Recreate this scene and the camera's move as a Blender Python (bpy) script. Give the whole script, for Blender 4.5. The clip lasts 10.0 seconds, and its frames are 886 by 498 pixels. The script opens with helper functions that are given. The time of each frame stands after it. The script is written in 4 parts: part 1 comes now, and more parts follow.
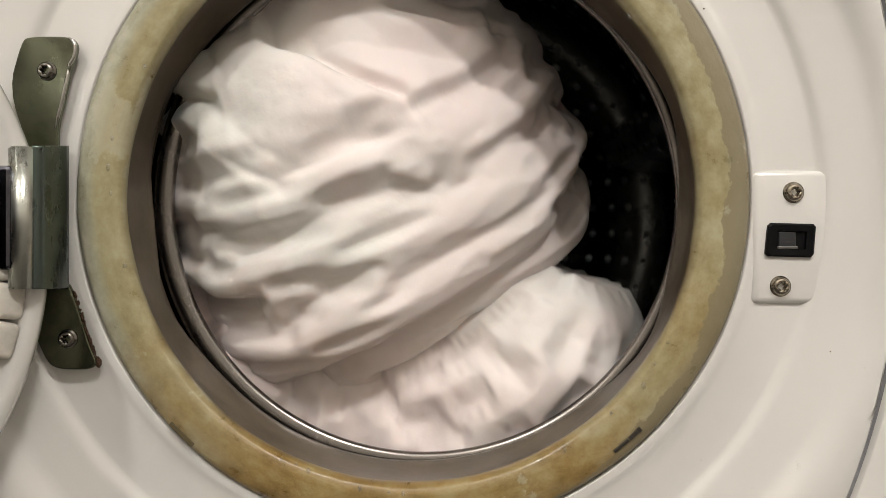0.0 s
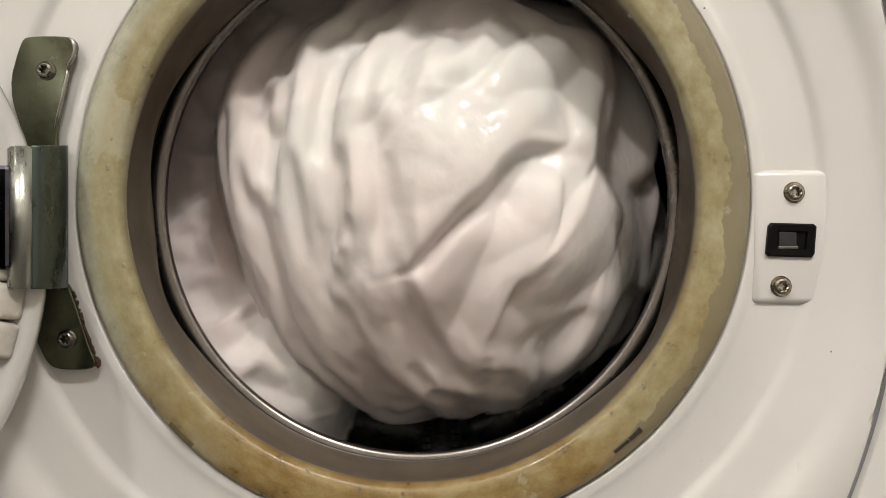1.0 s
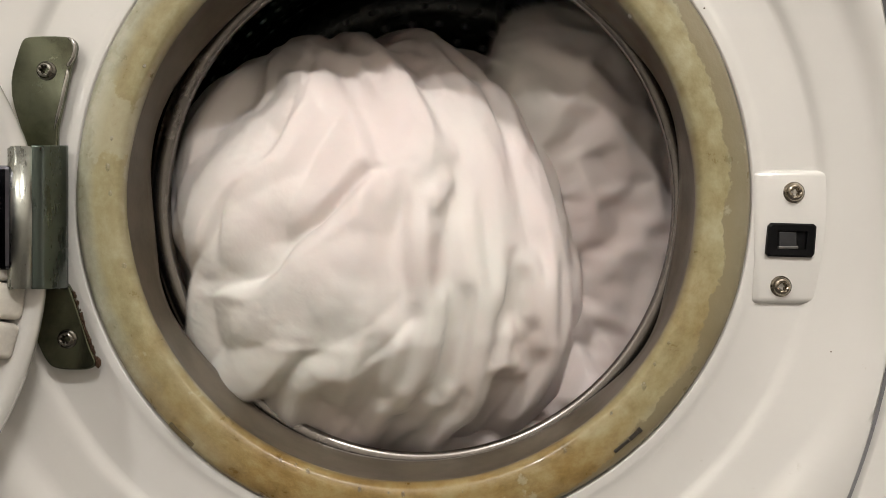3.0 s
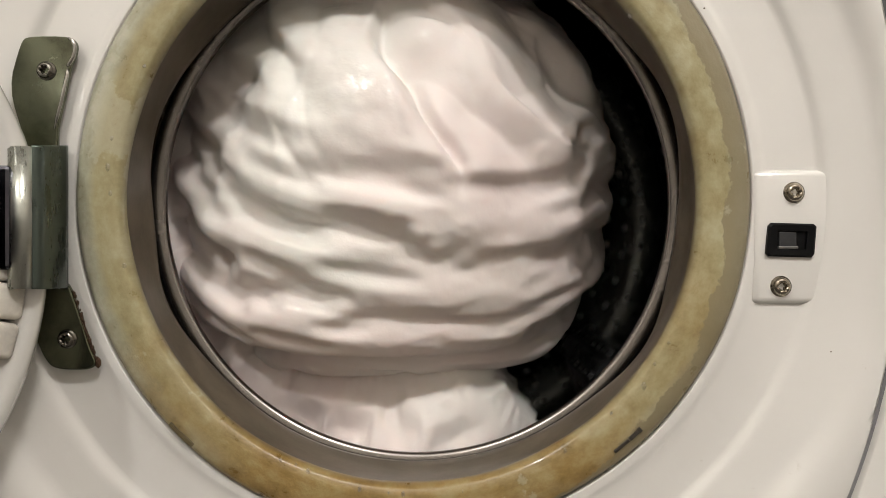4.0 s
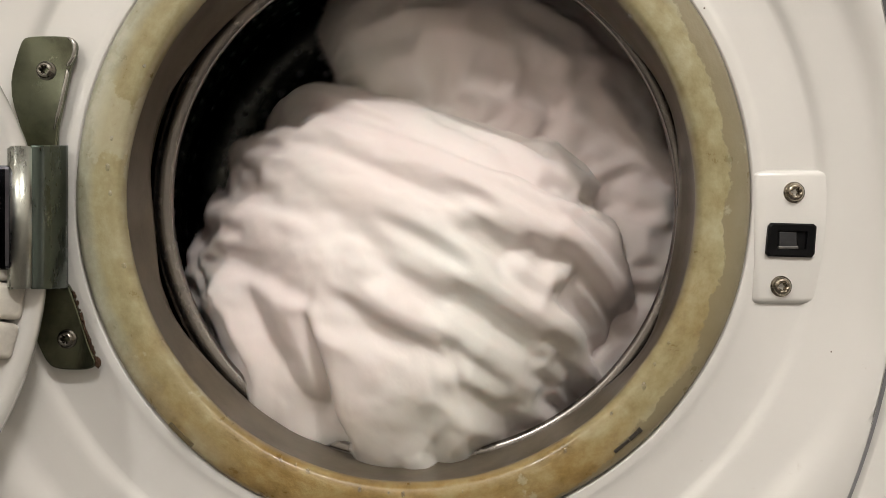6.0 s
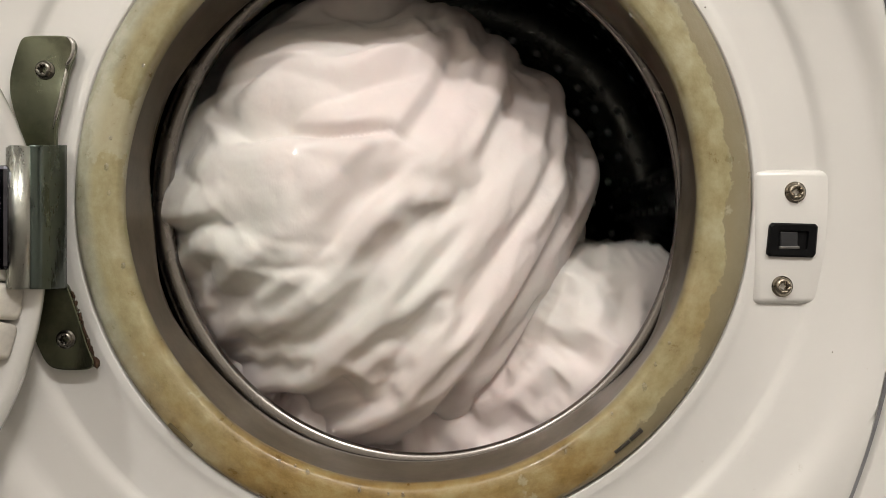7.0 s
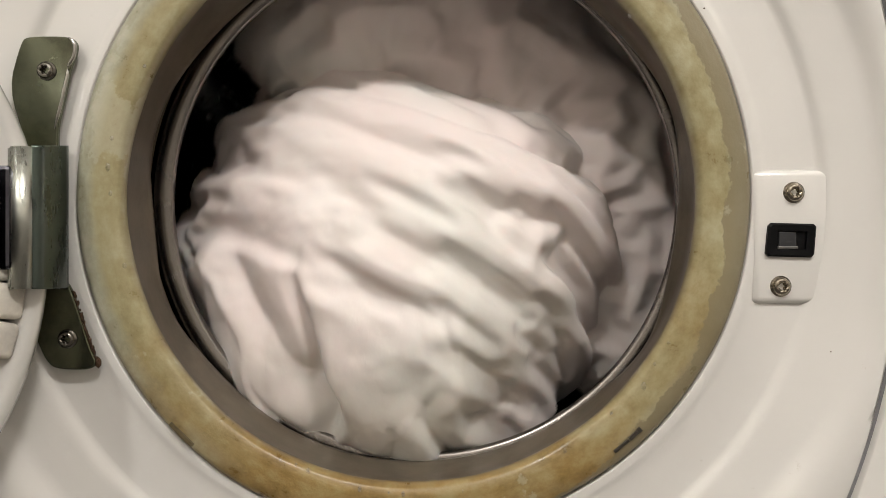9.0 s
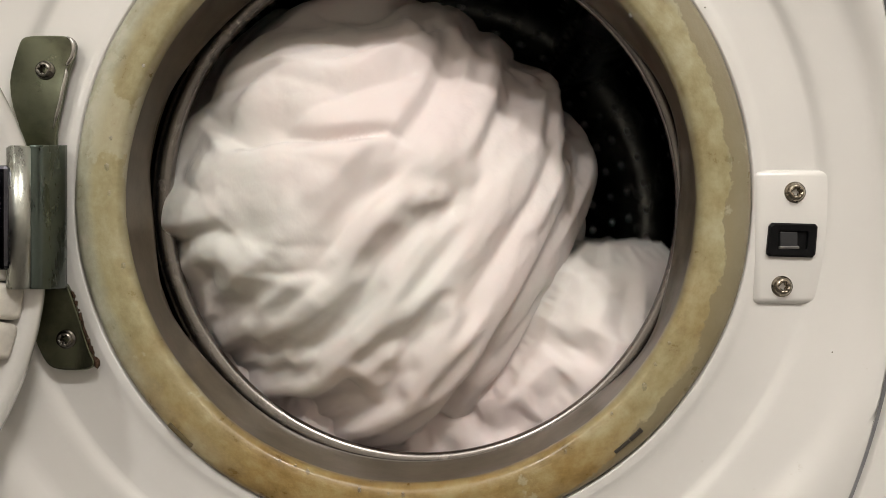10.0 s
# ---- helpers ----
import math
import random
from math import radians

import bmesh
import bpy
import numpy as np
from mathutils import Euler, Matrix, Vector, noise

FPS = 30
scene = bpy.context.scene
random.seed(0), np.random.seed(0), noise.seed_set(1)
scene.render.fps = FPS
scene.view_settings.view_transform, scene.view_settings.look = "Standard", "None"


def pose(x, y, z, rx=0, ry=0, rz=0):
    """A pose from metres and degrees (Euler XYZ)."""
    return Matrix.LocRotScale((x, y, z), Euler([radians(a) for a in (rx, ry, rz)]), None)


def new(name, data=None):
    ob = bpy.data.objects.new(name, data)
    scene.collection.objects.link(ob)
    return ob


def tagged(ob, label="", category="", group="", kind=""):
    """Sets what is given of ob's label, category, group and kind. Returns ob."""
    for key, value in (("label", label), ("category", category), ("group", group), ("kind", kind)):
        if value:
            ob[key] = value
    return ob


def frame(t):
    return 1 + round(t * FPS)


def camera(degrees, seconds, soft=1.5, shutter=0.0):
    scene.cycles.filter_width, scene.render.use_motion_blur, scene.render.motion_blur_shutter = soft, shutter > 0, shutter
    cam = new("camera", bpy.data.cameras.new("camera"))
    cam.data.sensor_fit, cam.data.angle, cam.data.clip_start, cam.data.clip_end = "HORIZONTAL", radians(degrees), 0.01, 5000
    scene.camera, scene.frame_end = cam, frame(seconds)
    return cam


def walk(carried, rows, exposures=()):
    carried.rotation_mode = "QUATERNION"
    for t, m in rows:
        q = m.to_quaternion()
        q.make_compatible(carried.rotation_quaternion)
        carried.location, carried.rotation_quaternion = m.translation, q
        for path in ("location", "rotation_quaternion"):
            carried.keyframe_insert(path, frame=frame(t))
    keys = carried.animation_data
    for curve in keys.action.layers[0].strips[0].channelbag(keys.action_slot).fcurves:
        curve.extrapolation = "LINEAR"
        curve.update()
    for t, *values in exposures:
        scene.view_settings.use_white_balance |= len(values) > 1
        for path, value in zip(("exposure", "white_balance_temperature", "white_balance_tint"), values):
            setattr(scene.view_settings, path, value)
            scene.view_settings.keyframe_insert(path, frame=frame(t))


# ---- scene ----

# ---------------------------------------------------------------- camera
CX, CZ = 0.0157, 0.4210          # the camera beside and under the porthole's axis, whose height is 0.45
DIST = 0.4279                    # from the front of the door seal
cam = camera(58, 10.0, soft=0.7, shutter=0.4)
# the machine rocks on its feet: how near the camera stands, in steps
NEAR = ((0, 1.0), (0.5, 1.0), (1, .9982), (1.5, .9958), (2, .9912), (2.5, .9968), (3.2, .9985), (4, .9985), (4.5, .9930), (5, .9940),
        (5.5, .9988), (6.2, .9975), (7, .9948), (7.5, .9932), (8, .9914), (8.5, .9948), (9, .9990), (9.5, .9962), (10, .9955))
walk(cam, [(t, pose(CX, -DIST * k, CZ, 90, 0, 0)) for t, k in NEAR], exposures=[(0, 0.0), (10, 0.0)])

# ---------------------------------------------------------------- light
world = bpy.data.worlds.new("world")
scene.world = world
world.use_nodes = True
world.node_tree.nodes["Background"].inputs[0].default_value = (1.0, 0.95, 0.9, 1)
world.node_tree.nodes["Background"].inputs[1].default_value = 0.008
LAMP = Vector((0.60, -1.48, 2.12))


def bulb_light(x, y, z, watts):
    d = bpy.data.lights.new("lamp_bulb_light", "POINT")
    d.energy, d.shadow_soft_size, d.color = watts, 0.016, (1.0, 0.97, 0.925)
    new("lamp_bulb_light", d).location = (x, y, z)


BULBS = [(-0.13, 0.02), (-0.045, -0.035), (0.05, 0.03), (0.13, -0.02)]
for bx, by in BULBS:
    bulb_light(LAMP.x + bx, LAMP.y + by, LAMP.z, 19.6)
LAMP_2 = Vector((-0.72, -1.70, 2.02))       # a wall lamp on the other side
for bx in (-0.06, 0.06):
    bulb_light(LAMP_2.x, LAMP_2.y + bx, LAMP_2.z, 24.5)


# ---------------------------------------------------------------- materials
def material(name, base, rough=0.5, metal=0.0, spec=0.5, coat=0.0):
    m = bpy.data.materials.new(name)
    m.use_nodes = True
    b = m.node_tree.nodes["Principled BSDF"]
    b.inputs["Base Color"].default_value = (*base, 1)
    b.inputs["Roughness"].default_value = rough
    b.inputs["Metallic"].default_value = metal
    b.inputs["Specular IOR Level"].default_value = spec
    b.inputs["Coat Weight"].default_value = coat
    b.inputs["Coat Roughness"].default_value = 0.08
    return m


def node(m, kind, **values):
    n = m.node_tree.nodes.new(kind)
    for k, v in values.items():
        n.inputs[k.replace("_", " ")].default_value = v
    return n


def link(m, a, b):
    m.node_tree.links.new(a, b)


def bsdf(m):
    return m.node_tree.nodes["Principled BSDF"]


def noise_tex(m, scale, detail=4, rough=0.55, stretch=None):
    n = node(m, "ShaderNodeTexNoise", Scale=scale, Detail=detail, Roughness=rough)
    c = m.node_tree.nodes.new("ShaderNodeTexCoord")
    if stretch:
        mp = m.node_tree.nodes.new("ShaderNodeMapping")
        mp.inputs["Scale"].default_value = stretch
        link(m, c.outputs["Object"], mp.inputs["Vector"])
        link(m, mp.outputs["Vector"], n.inputs["Vector"])
    else:
        link(m, c.outputs["Object"], n.inputs["Vector"])
    return n


def ramp(m, source, stops):
    r = m.node_tree.nodes.new("ShaderNodeValToRGB")
    els = r.color_ramp.elements
    while len(els) < len(stops):
        els.new(0.5)
    for e, (p, c) in zip(els, stops):
        e.position, e.color = p, (*c, 1) if len(c) == 3 else c
    link(m, source, r.inputs["Fac"])
    return r


def grey(v):
    return (v, v, v)


def blend(m, fac, a, b, mode="MIX"):
    x = m.node_tree.nodes.new("ShaderNodeMix")
    x.data_type, x.blend_type = "RGBA", mode
    for s, v in ((x.inputs[0], fac), (x.inputs[6], a), (x.inputs[7], b)):
        if isinstance(v, (int, float)):
            s.default_value = v
        elif isinstance(v, tuple):
            s.default_value = (*v, 1)
        else:
            link(m, v, s)
    return x.outputs[2]


def relief(m, sources):
    """Bumps chained one on another: (height, strength, distance)."""
    last = None
    for h, strength, dist in sources:
        b = node(m, "ShaderNodeBump", Strength=strength, Distance=dist)
        link(m, h, b.inputs["Height"])
        if last:
            link(m, last, b.inputs["Normal"])
        last = b.outputs["Normal"]
    link(m, last, bsdf(m).inputs["Normal"])


def make_enamel():
    m = material("white_enamel", (0.80, 0.78, 0.74), 0.2, spec=0.5, coat=1.0)
    big = noise_tex(m, 9, 3)
    dirt = noise_tex(m, 60, 5, 0.7)
    c = ramp(m, big.outputs[0], [(0.3, (0.66, 0.645, 0.615)), (0.7, (0.70, 0.685, 0.655))])
    spots = ramp(m, dirt.outputs[0], [(0.24, (0.75, 0.71, 0.64)), (0.30, (1, 1, 1))])
    link(m, blend(m, 0.6, c.outputs[0], spots.outputs[0], "MULTIPLY"), bsdf(m).inputs["Base Color"])
    r = ramp(m, dirt.outputs[0], [(0.3, grey(0.22)), (0.7, grey(0.12))])
    link(m, r.outputs[0], bsdf(m).inputs["Roughness"])
    bsdf(m).inputs["Coat Roughness"].default_value = 0.02
    relief(m, [(noise_tex(m, 14, 2).outputs[0], 0.04, 0.002)])
    return m


def calc(m, op, a, b=None, c=None):
    n = m.node_tree.nodes.new("ShaderNodeMath")
    n.operation = op
    for s, v in zip(n.inputs, (a, b, c)):
        if isinstance(v, (int, float)):
            s.default_value = v
        elif v is not None:
            link(m, v, s)
    return n.outputs[0]


def make_seal_rim():
    """Old rubber: pale olive outside, ochre within, rust-brown soap stains gathered at the foot, wiped in radial streaks."""
    m = material("stained_rubber", (0.25, 0.22, 0.13), 0.42, spec=0.5, coat=0.25)
    c = m.node_tree.nodes.new("ShaderNodeTexCoord")
    sep = m.node_tree.nodes.new("ShaderNodeSeparateXYZ")
    link(m, c.outputs["Object"], sep.inputs[0])
    x, z = sep.outputs["X"], sep.outputs["Z"]
    rad = calc(m, "SQRT", calc(m, "MULTIPLY_ADD", x, x, calc(m, "MULTIPLY", z, z)))
    comb = m.node_tree.nodes.new("ShaderNodeCombineXYZ")
    link(m, calc(m, "DIVIDE", x, rad), comb.inputs[0])
    link(m, calc(m, "DIVIDE", z, rad), comb.inputs[1])
    link(m, calc(m, "MULTIPLY", rad, 9.0), comb.inputs[2])
    wipe = node(m, "ShaderNodeTexNoise", Scale=13.0, Detail=5.0, Roughness=0.65)
    link(m, comb.outputs[0], wipe.inputs["Vector"])
    streak = noise_tex(m, 30, 6, 0.68)
    blot = noise_tex(m, 11, 4, 0.6)
    inner = calc(m, "MULTIPLY_ADD", rad, -75.0, calc(m, "MULTIPLY_ADD", wipe.outputs[0], 0.9, 12.85))
    band = ramp(m, inner, [(0.30, grey(0)), (0.75, grey(1))])
    mixed = calc(m, "MULTIPLY_ADD", wipe.outputs[0], 0.6, calc(m, "MULTIPLY", streak.outputs[0], 0.4))
    pale = ramp(m, mixed, [(0.34, (0.27, 0.26, 0.175)), (0.48, (0.35, 0.34, 0.25)), (0.62, (0.46, 0.455, 0.37))])
    ochre = ramp(m, mixed, [(0.34, (0.23, 0.185, 0.085)), (0.5, (0.32, 0.28, 0.15)), (0.64, (0.40, 0.365, 0.23))])
    clean = blend(m, band.outputs[0], pale.outputs[0], ochre.outputs[0])
    low = calc(m, "MULTIPLY_ADD", z, -4.2, calc(m, "MULTIPLY_ADD", blot.outputs[0], 1.5, -0.85))
    amount = ramp(m, low, [(0.02, grey(0)), (0.50, grey(0.95))])
    rust = ramp(m, mixed, [(0.34, (0.15, 0.088, 0.020)), (0.49, (0.265, 0.172, 0.055)), (0.62, (0.33, 0.255, 0.11))])
    base = blend(m, amount.outputs[0], clean, rust.outputs[0])
    side = calc(m, "MULTIPLY_ADD", x, 9.0, calc(m, "MULTIPLY_ADD", rad, 95.0, calc(m, "MULTIPLY_ADD", streak.outputs[0], 2.2, -18.1)))
    worn = ramp(m, side, [(0.35, grey(0)), (0.44, grey(0.85))])
    base = blend(m, worn.outputs[0], base, (0.205, 0.17, 0.098))
    flake = ramp(m, noise_tex(m, 17, 6, 0.6).outputs[0], [(0.595, grey(0)), (0.61, grey(0.42))])
    base = blend(m, flake.outputs[0], base, (0.47, 0.45, 0.34))
    grime = ramp(m, noise_tex(m, 60, 7, 0.75).outputs[0], [(0.22, (0.28, 0.22, 0.14)), (0.30, (1, 1, 1))])
    link(m, blend(m, 0.85, base, grime.outputs[0], "MULTIPLY"), bsdf(m).inputs["Base Color"])
    r = ramp(m, mixed, [(0.35, grey(0.24)), (0.6, grey(0.46))])
    link(m, r.outputs[0], bsdf(m).inputs["Roughness"])
    relief(m, [(wipe.outputs[0], 0.22, 0.002), (streak.outputs[0], 0.2, 0.0015), (noise_tex(m, 220, 3).outputs[0], 0.12, 0.0005)])
    return m


def make_rubber(name, base, rough=0.4):
    m = material(name, base, rough, spec=0.5)
    n = noise_tex(m, 30, 5, 0.65)
    c = ramp(m, n.outputs[0], [(0.3, tuple(v * 0.65 for v in base)), (0.7, tuple(min(1, v * 1.25) for v in base))])
    link(m, c.outputs[0], bsdf(m).inputs["Base Color"])
    relief(m, [(n.outputs[0], 0.15, 0.002)])
    return m


def make_metal(name, base, rough, wear=0.1, scale=40, stretch=None, dull=0.6):
    m = material(name, base, rough, 1.0)
    n = noise_tex(m, scale, 6, 0.7, stretch)
    r = ramp(m, n.outputs[0], [(0.3, grey(max(0.02, rough - wear))), (0.7, grey(rough + wear))])
    link(m, r.outputs[0], bsdf(m).inputs["Roughness"])
    c = ramp(m, n.outputs[0], [(0.32, tuple(v * dull for v in base)), (0.55, base)])
    link(m, c.outputs[0], bsdf(m).inputs["Base Color"])
    relief(m, [(n.outputs[0], 0.08 if dull < 0.8 else 0.02, 0.001)])
    return m


def make_cloth():
    m = material("wet_white_cotton", (0.8, 0.75, 0.73), 0.6, spec=0.35)
    tone = noise_tex(m, 6, 3, 0.5)
    c = ramp(m, tone.outputs[0], [(0.32, (0.78, 0.675, 0.66)), (0.5, (0.79, 0.727, 0.70)), (0.66, (0.75, 0.745, 0.705))])
    link(m, c.outputs[0], bsdf(m).inputs["Base Color"])
    wet = noise_tex(m, 10, 4, 0.6)
    w = ramp(m, wet.outputs[0], [(0.48, grey(0.03)), (0.62, grey(0.65))])
    link(m, w.outputs[0], bsdf(m).inputs["Coat Weight"])
    bsdf(m).inputs["Coat Roughness"].default_value = 0.09
    film = node(m, "ShaderNodeBump", Strength=0.6, Distance=0.002)
    link(m, noise_tex(m, 85, 3, 0.6).outputs[0], film.inputs["Height"])
    link(m, film.outputs["Normal"], bsdf(m).inputs["Coat Normal"])
    bsdf(m).inputs["Sheen Weight"].default_value = 0.1
    bsdf(m).inputs["Subsurface Weight"].default_value = 0.10
    bsdf(m).inputs["Subsurface Radius"].default_value = (1.0, 0.6, 0.45)
    bsdf(m).inputs["Subsurface Scale"].default_value = 0.006
    weave = noise_tex(m, 1400, 2)
    relief(m, [(noise_tex(m, 45, 4, 0.55).outputs[0], 0.24, 0.003), (noise_tex(m, 130, 4, 0.6).outputs[0], 0.16, 0.0015), (weave.outputs[0], 0.06, 0.0004)])
    return m


def make_plaster(name, base):
    m = material(name, base, 0.8)
    n = noise_tex(m, 3, 5)
    c = ramp(m, n.outputs[0], [(0.3, tuple(v * 0.9 for v in base)), (0.7, base)])
    link(m, c.outputs[0], bsdf(m).inputs["Base Color"])
    relief(m, [(noise_tex(m, 60, 4).outputs[0], 0.1, 0.003)])
    return m


ENAMEL = make_enamel()
RIM = make_seal_rim()
SLEEVE = make_rubber("grey_rubber", (0.11, 0.09, 0.066), 0.28)
DARK_RUBBER = make_rubber("dark_rubber", (0.035, 0.028, 0.022), 0.4)
# Brown that stands for the shaded line under the left mark's raised edge.
MARK_SHADE = make_rubber("mark_shade", (0.10, 0.075, 0.035), 0.45)
# Near-black base puts the shade inside the drum into the steel's colour.
SHADED_STEEL = make_metal("shaded_drum_steel", (0.115, 0.12, 0.115), 0.27, 0.08, 30)
RING = make_metal("rim_steel", (0.25, 0.23, 0.215), 0.26, 0.03, 30, None, 0.9)
# Paler copy of the drum's steel, lifted for the paddles' glints.
PADDLE = make_metal("paddle_steel", (0.58, 0.585, 0.61), 0.30, 0.10, 45)
BRIGHT = make_metal("polished_steel", (0.50, 0.48, 0.46), 0.18, 0.07, 60)
ZINC = make_metal("yellow_zinc", (0.17, 0.18, 0.125), 0.20, 0.10, 50)
LEAF = make_metal("dark_zinc", (0.11, 0.135, 0.12), 0.28, 0.10, 45, (1, 1, 0.4))
BARREL = make_metal("worn_zinc", (0.52, 0.53, 0.48), 0.32, 0.16, 90, (1, 1, 0.3))
SCREW = make_metal("nickel_screw", (0.38, 0.335, 0.27), 0.15, 0.08, 120)
BRIGHT_DULL = make_metal("tarnished_screw", (0.22, 0.205, 0.18), 0.22, 0.1, 120)
RUST = make_rubber("rust", (0.055, 0.026, 0.012), 0.95)
BLACK = make_rubber("black_plastic", (0.0045, 0.0045, 0.005), 0.42)
TONGUE = make_rubber("grey_plastic", (0.036, 0.036, 0.038), 0.35)
bsdf(BLACK).inputs["Specular IOR Level"].default_value = 0.12
bsdf(TONGUE).inputs["Specular IOR Level"].default_value = 0.3
LIP = make_rubber("paler_plastic", (0.12, 0.115, 0.105), 0.4)
TUB = make_rubber("tub_plastic", (0.02, 0.02, 0.022), 0.5)
CREAM = make_rubber("cream_plastic", (0.72, 0.68, 0.61), 0.4)
SEAM = make_rubber("grey_gap", (0.20, 0.20, 0.205), 0.6)
CLOTH = make_cloth()
WALL = make_plaster("wall_plaster", (0.46, 0.43, 0.39))
CEIL = make_plaster("ceiling_plaster", (0.68, 0.66, 0.63))
TILE = make_plaster("floor_tile", (0.11, 0.10, 0.09))


def make_film(name, share=None):
    """Clear water too thin to bend light: it only adds its shine."""
    m = material(name, (1, 1, 1), 0.1)
    over = node(m, "ShaderNodeMixShader")
    if share is None:
        link(m, node(m, "ShaderNodeFresnel", IOR=1.45).outputs[0], over.inputs[0])
    else:
        over.inputs[0].default_value = share
    link(m, node(m, "ShaderNodeBsdfTransparent").outputs[0], over.inputs[1])
    link(m, node(m, "ShaderNodeBsdfGlossy", Roughness=0.10).outputs[0], over.inputs[2])
    link(m, over.outputs[0], m.node_tree.nodes["Material Output"].inputs["Surface"])
    return m


FILM = make_film("water_film")
DROP = make_film("water_drop", 0.22)
GLOW = material("bulb_glow", (1, 1, 1), 0.4)
bsdf(GLOW).inputs["Emission Color"].default_value = (1.0, 0.9, 0.8, 1)
bsdf(GLOW).inputs["Emission Strength"].default_value = 30.0


# ---------------------------------------------------------------- mesh helpers
def part(name, bm, mat, parent=None, label="", smooth=False):
    me = bpy.data.meshes.new(name)
    bm.to_mesh(me)
    bm.free()
    me.materials.append(mat)
    if smooth:
        for p in me.polygons:
            p.use_smooth = True
    ob = new(name, me)
    ob.parent = parent
    if label:
        ob["label"] = label
    return ob


def part_from(name, verts, faces, mat, parent=None, label=""):
    me = bpy.data.meshes.new(name)
    me.from_pydata([tuple(v) for v in verts], [], [tuple(f) for f in faces])
    me.update()
    me.materials.append(mat)
    for p in me.polygons:
        p.use_smooth = True
    ob = new(name, me)
    ob.parent = parent
    if label:
        ob["label"] = label
    return ob


def box(x0, x1, y0, y1, z0, z1, bevel=0.0, seg=2):
    bm = bmesh.new()
    bmesh.ops.create_cube(bm, size=1, matrix=Matrix.Translation(((x0 + x1) / 2, (y0 + y1) / 2, (z0 + z1) / 2)) @ Matrix.Diagonal((x1 - x0, y1 - y0, z1 - z0, 1)))
    if bevel:
        bmesh.ops.bevel(bm, geom=bm.edges[:], offset=bevel, segments=seg, affect="EDGES", profile=0.5)
    return bm


def turned(profile, seg=128, a0=0.0, a1=2 * math.pi, wobble=None):
    """A profile of (radius, depth) turned about the porthole's axis, which is y."""
    bm = bmesh.new()
    full = abs(a1 - a0 - 2 * math.pi) < 1e-6
    n = seg if full else seg + 1
    rings = []
    for i in range(n):
        a = a0 + (a1 - a0) * i / seg
        ring = []
        for k, (r, y) in enumerate(profile):
            if wobble:
                r, y = wobble(k, a, r, y)
            ring.append(bm.verts.new((r * math.cos(a), y, r * math.sin(a))))
        rings.append(ring)
    for i in range(seg):
        p, q = rings[i], rings[(i + 1) % n]
        for k in range(len(profile) - 1):
            bm.faces.new((p[k], p[k + 1], q[k + 1], q[k]))
    bmesh.ops.recalc_face_normals(bm, faces=bm.faces[:])
    return bm


def plate(outline, y0, y1, bevel=0.0008):
    """A flat plate of an outline in x, z, from y0 (front) to y1."""
    bm = bmesh.new()
    vs = [bm.verts.new((x, y0, z)) for x, z in outline]
    f = bm.faces.new(vs)
    out = bmesh.ops.extrude_face_region(bm, geom=[f])
    bmesh.ops.translate(bm, vec=(0, y1 - y0, 0), verts=[v for v in out["geom"] if isinstance(v, bmesh.types.BMVert)])
    bmesh.ops.recalc_face_normals(bm, faces=bm.faces[:])
    if bevel:
        bmesh.ops.bevel(bm, geom=bm.edges[:], offset=bevel, segments=2, affect="EDGES", profile=0.5)
    return bm


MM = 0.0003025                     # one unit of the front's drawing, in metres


def fx(u, y=0.0):
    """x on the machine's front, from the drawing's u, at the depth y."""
    return CX + (u - 784) * MM * (1 + y / DIST)


def fz(v, y=0.0):
    return CZ + (441 - v) * MM * (1 + y / DIST)


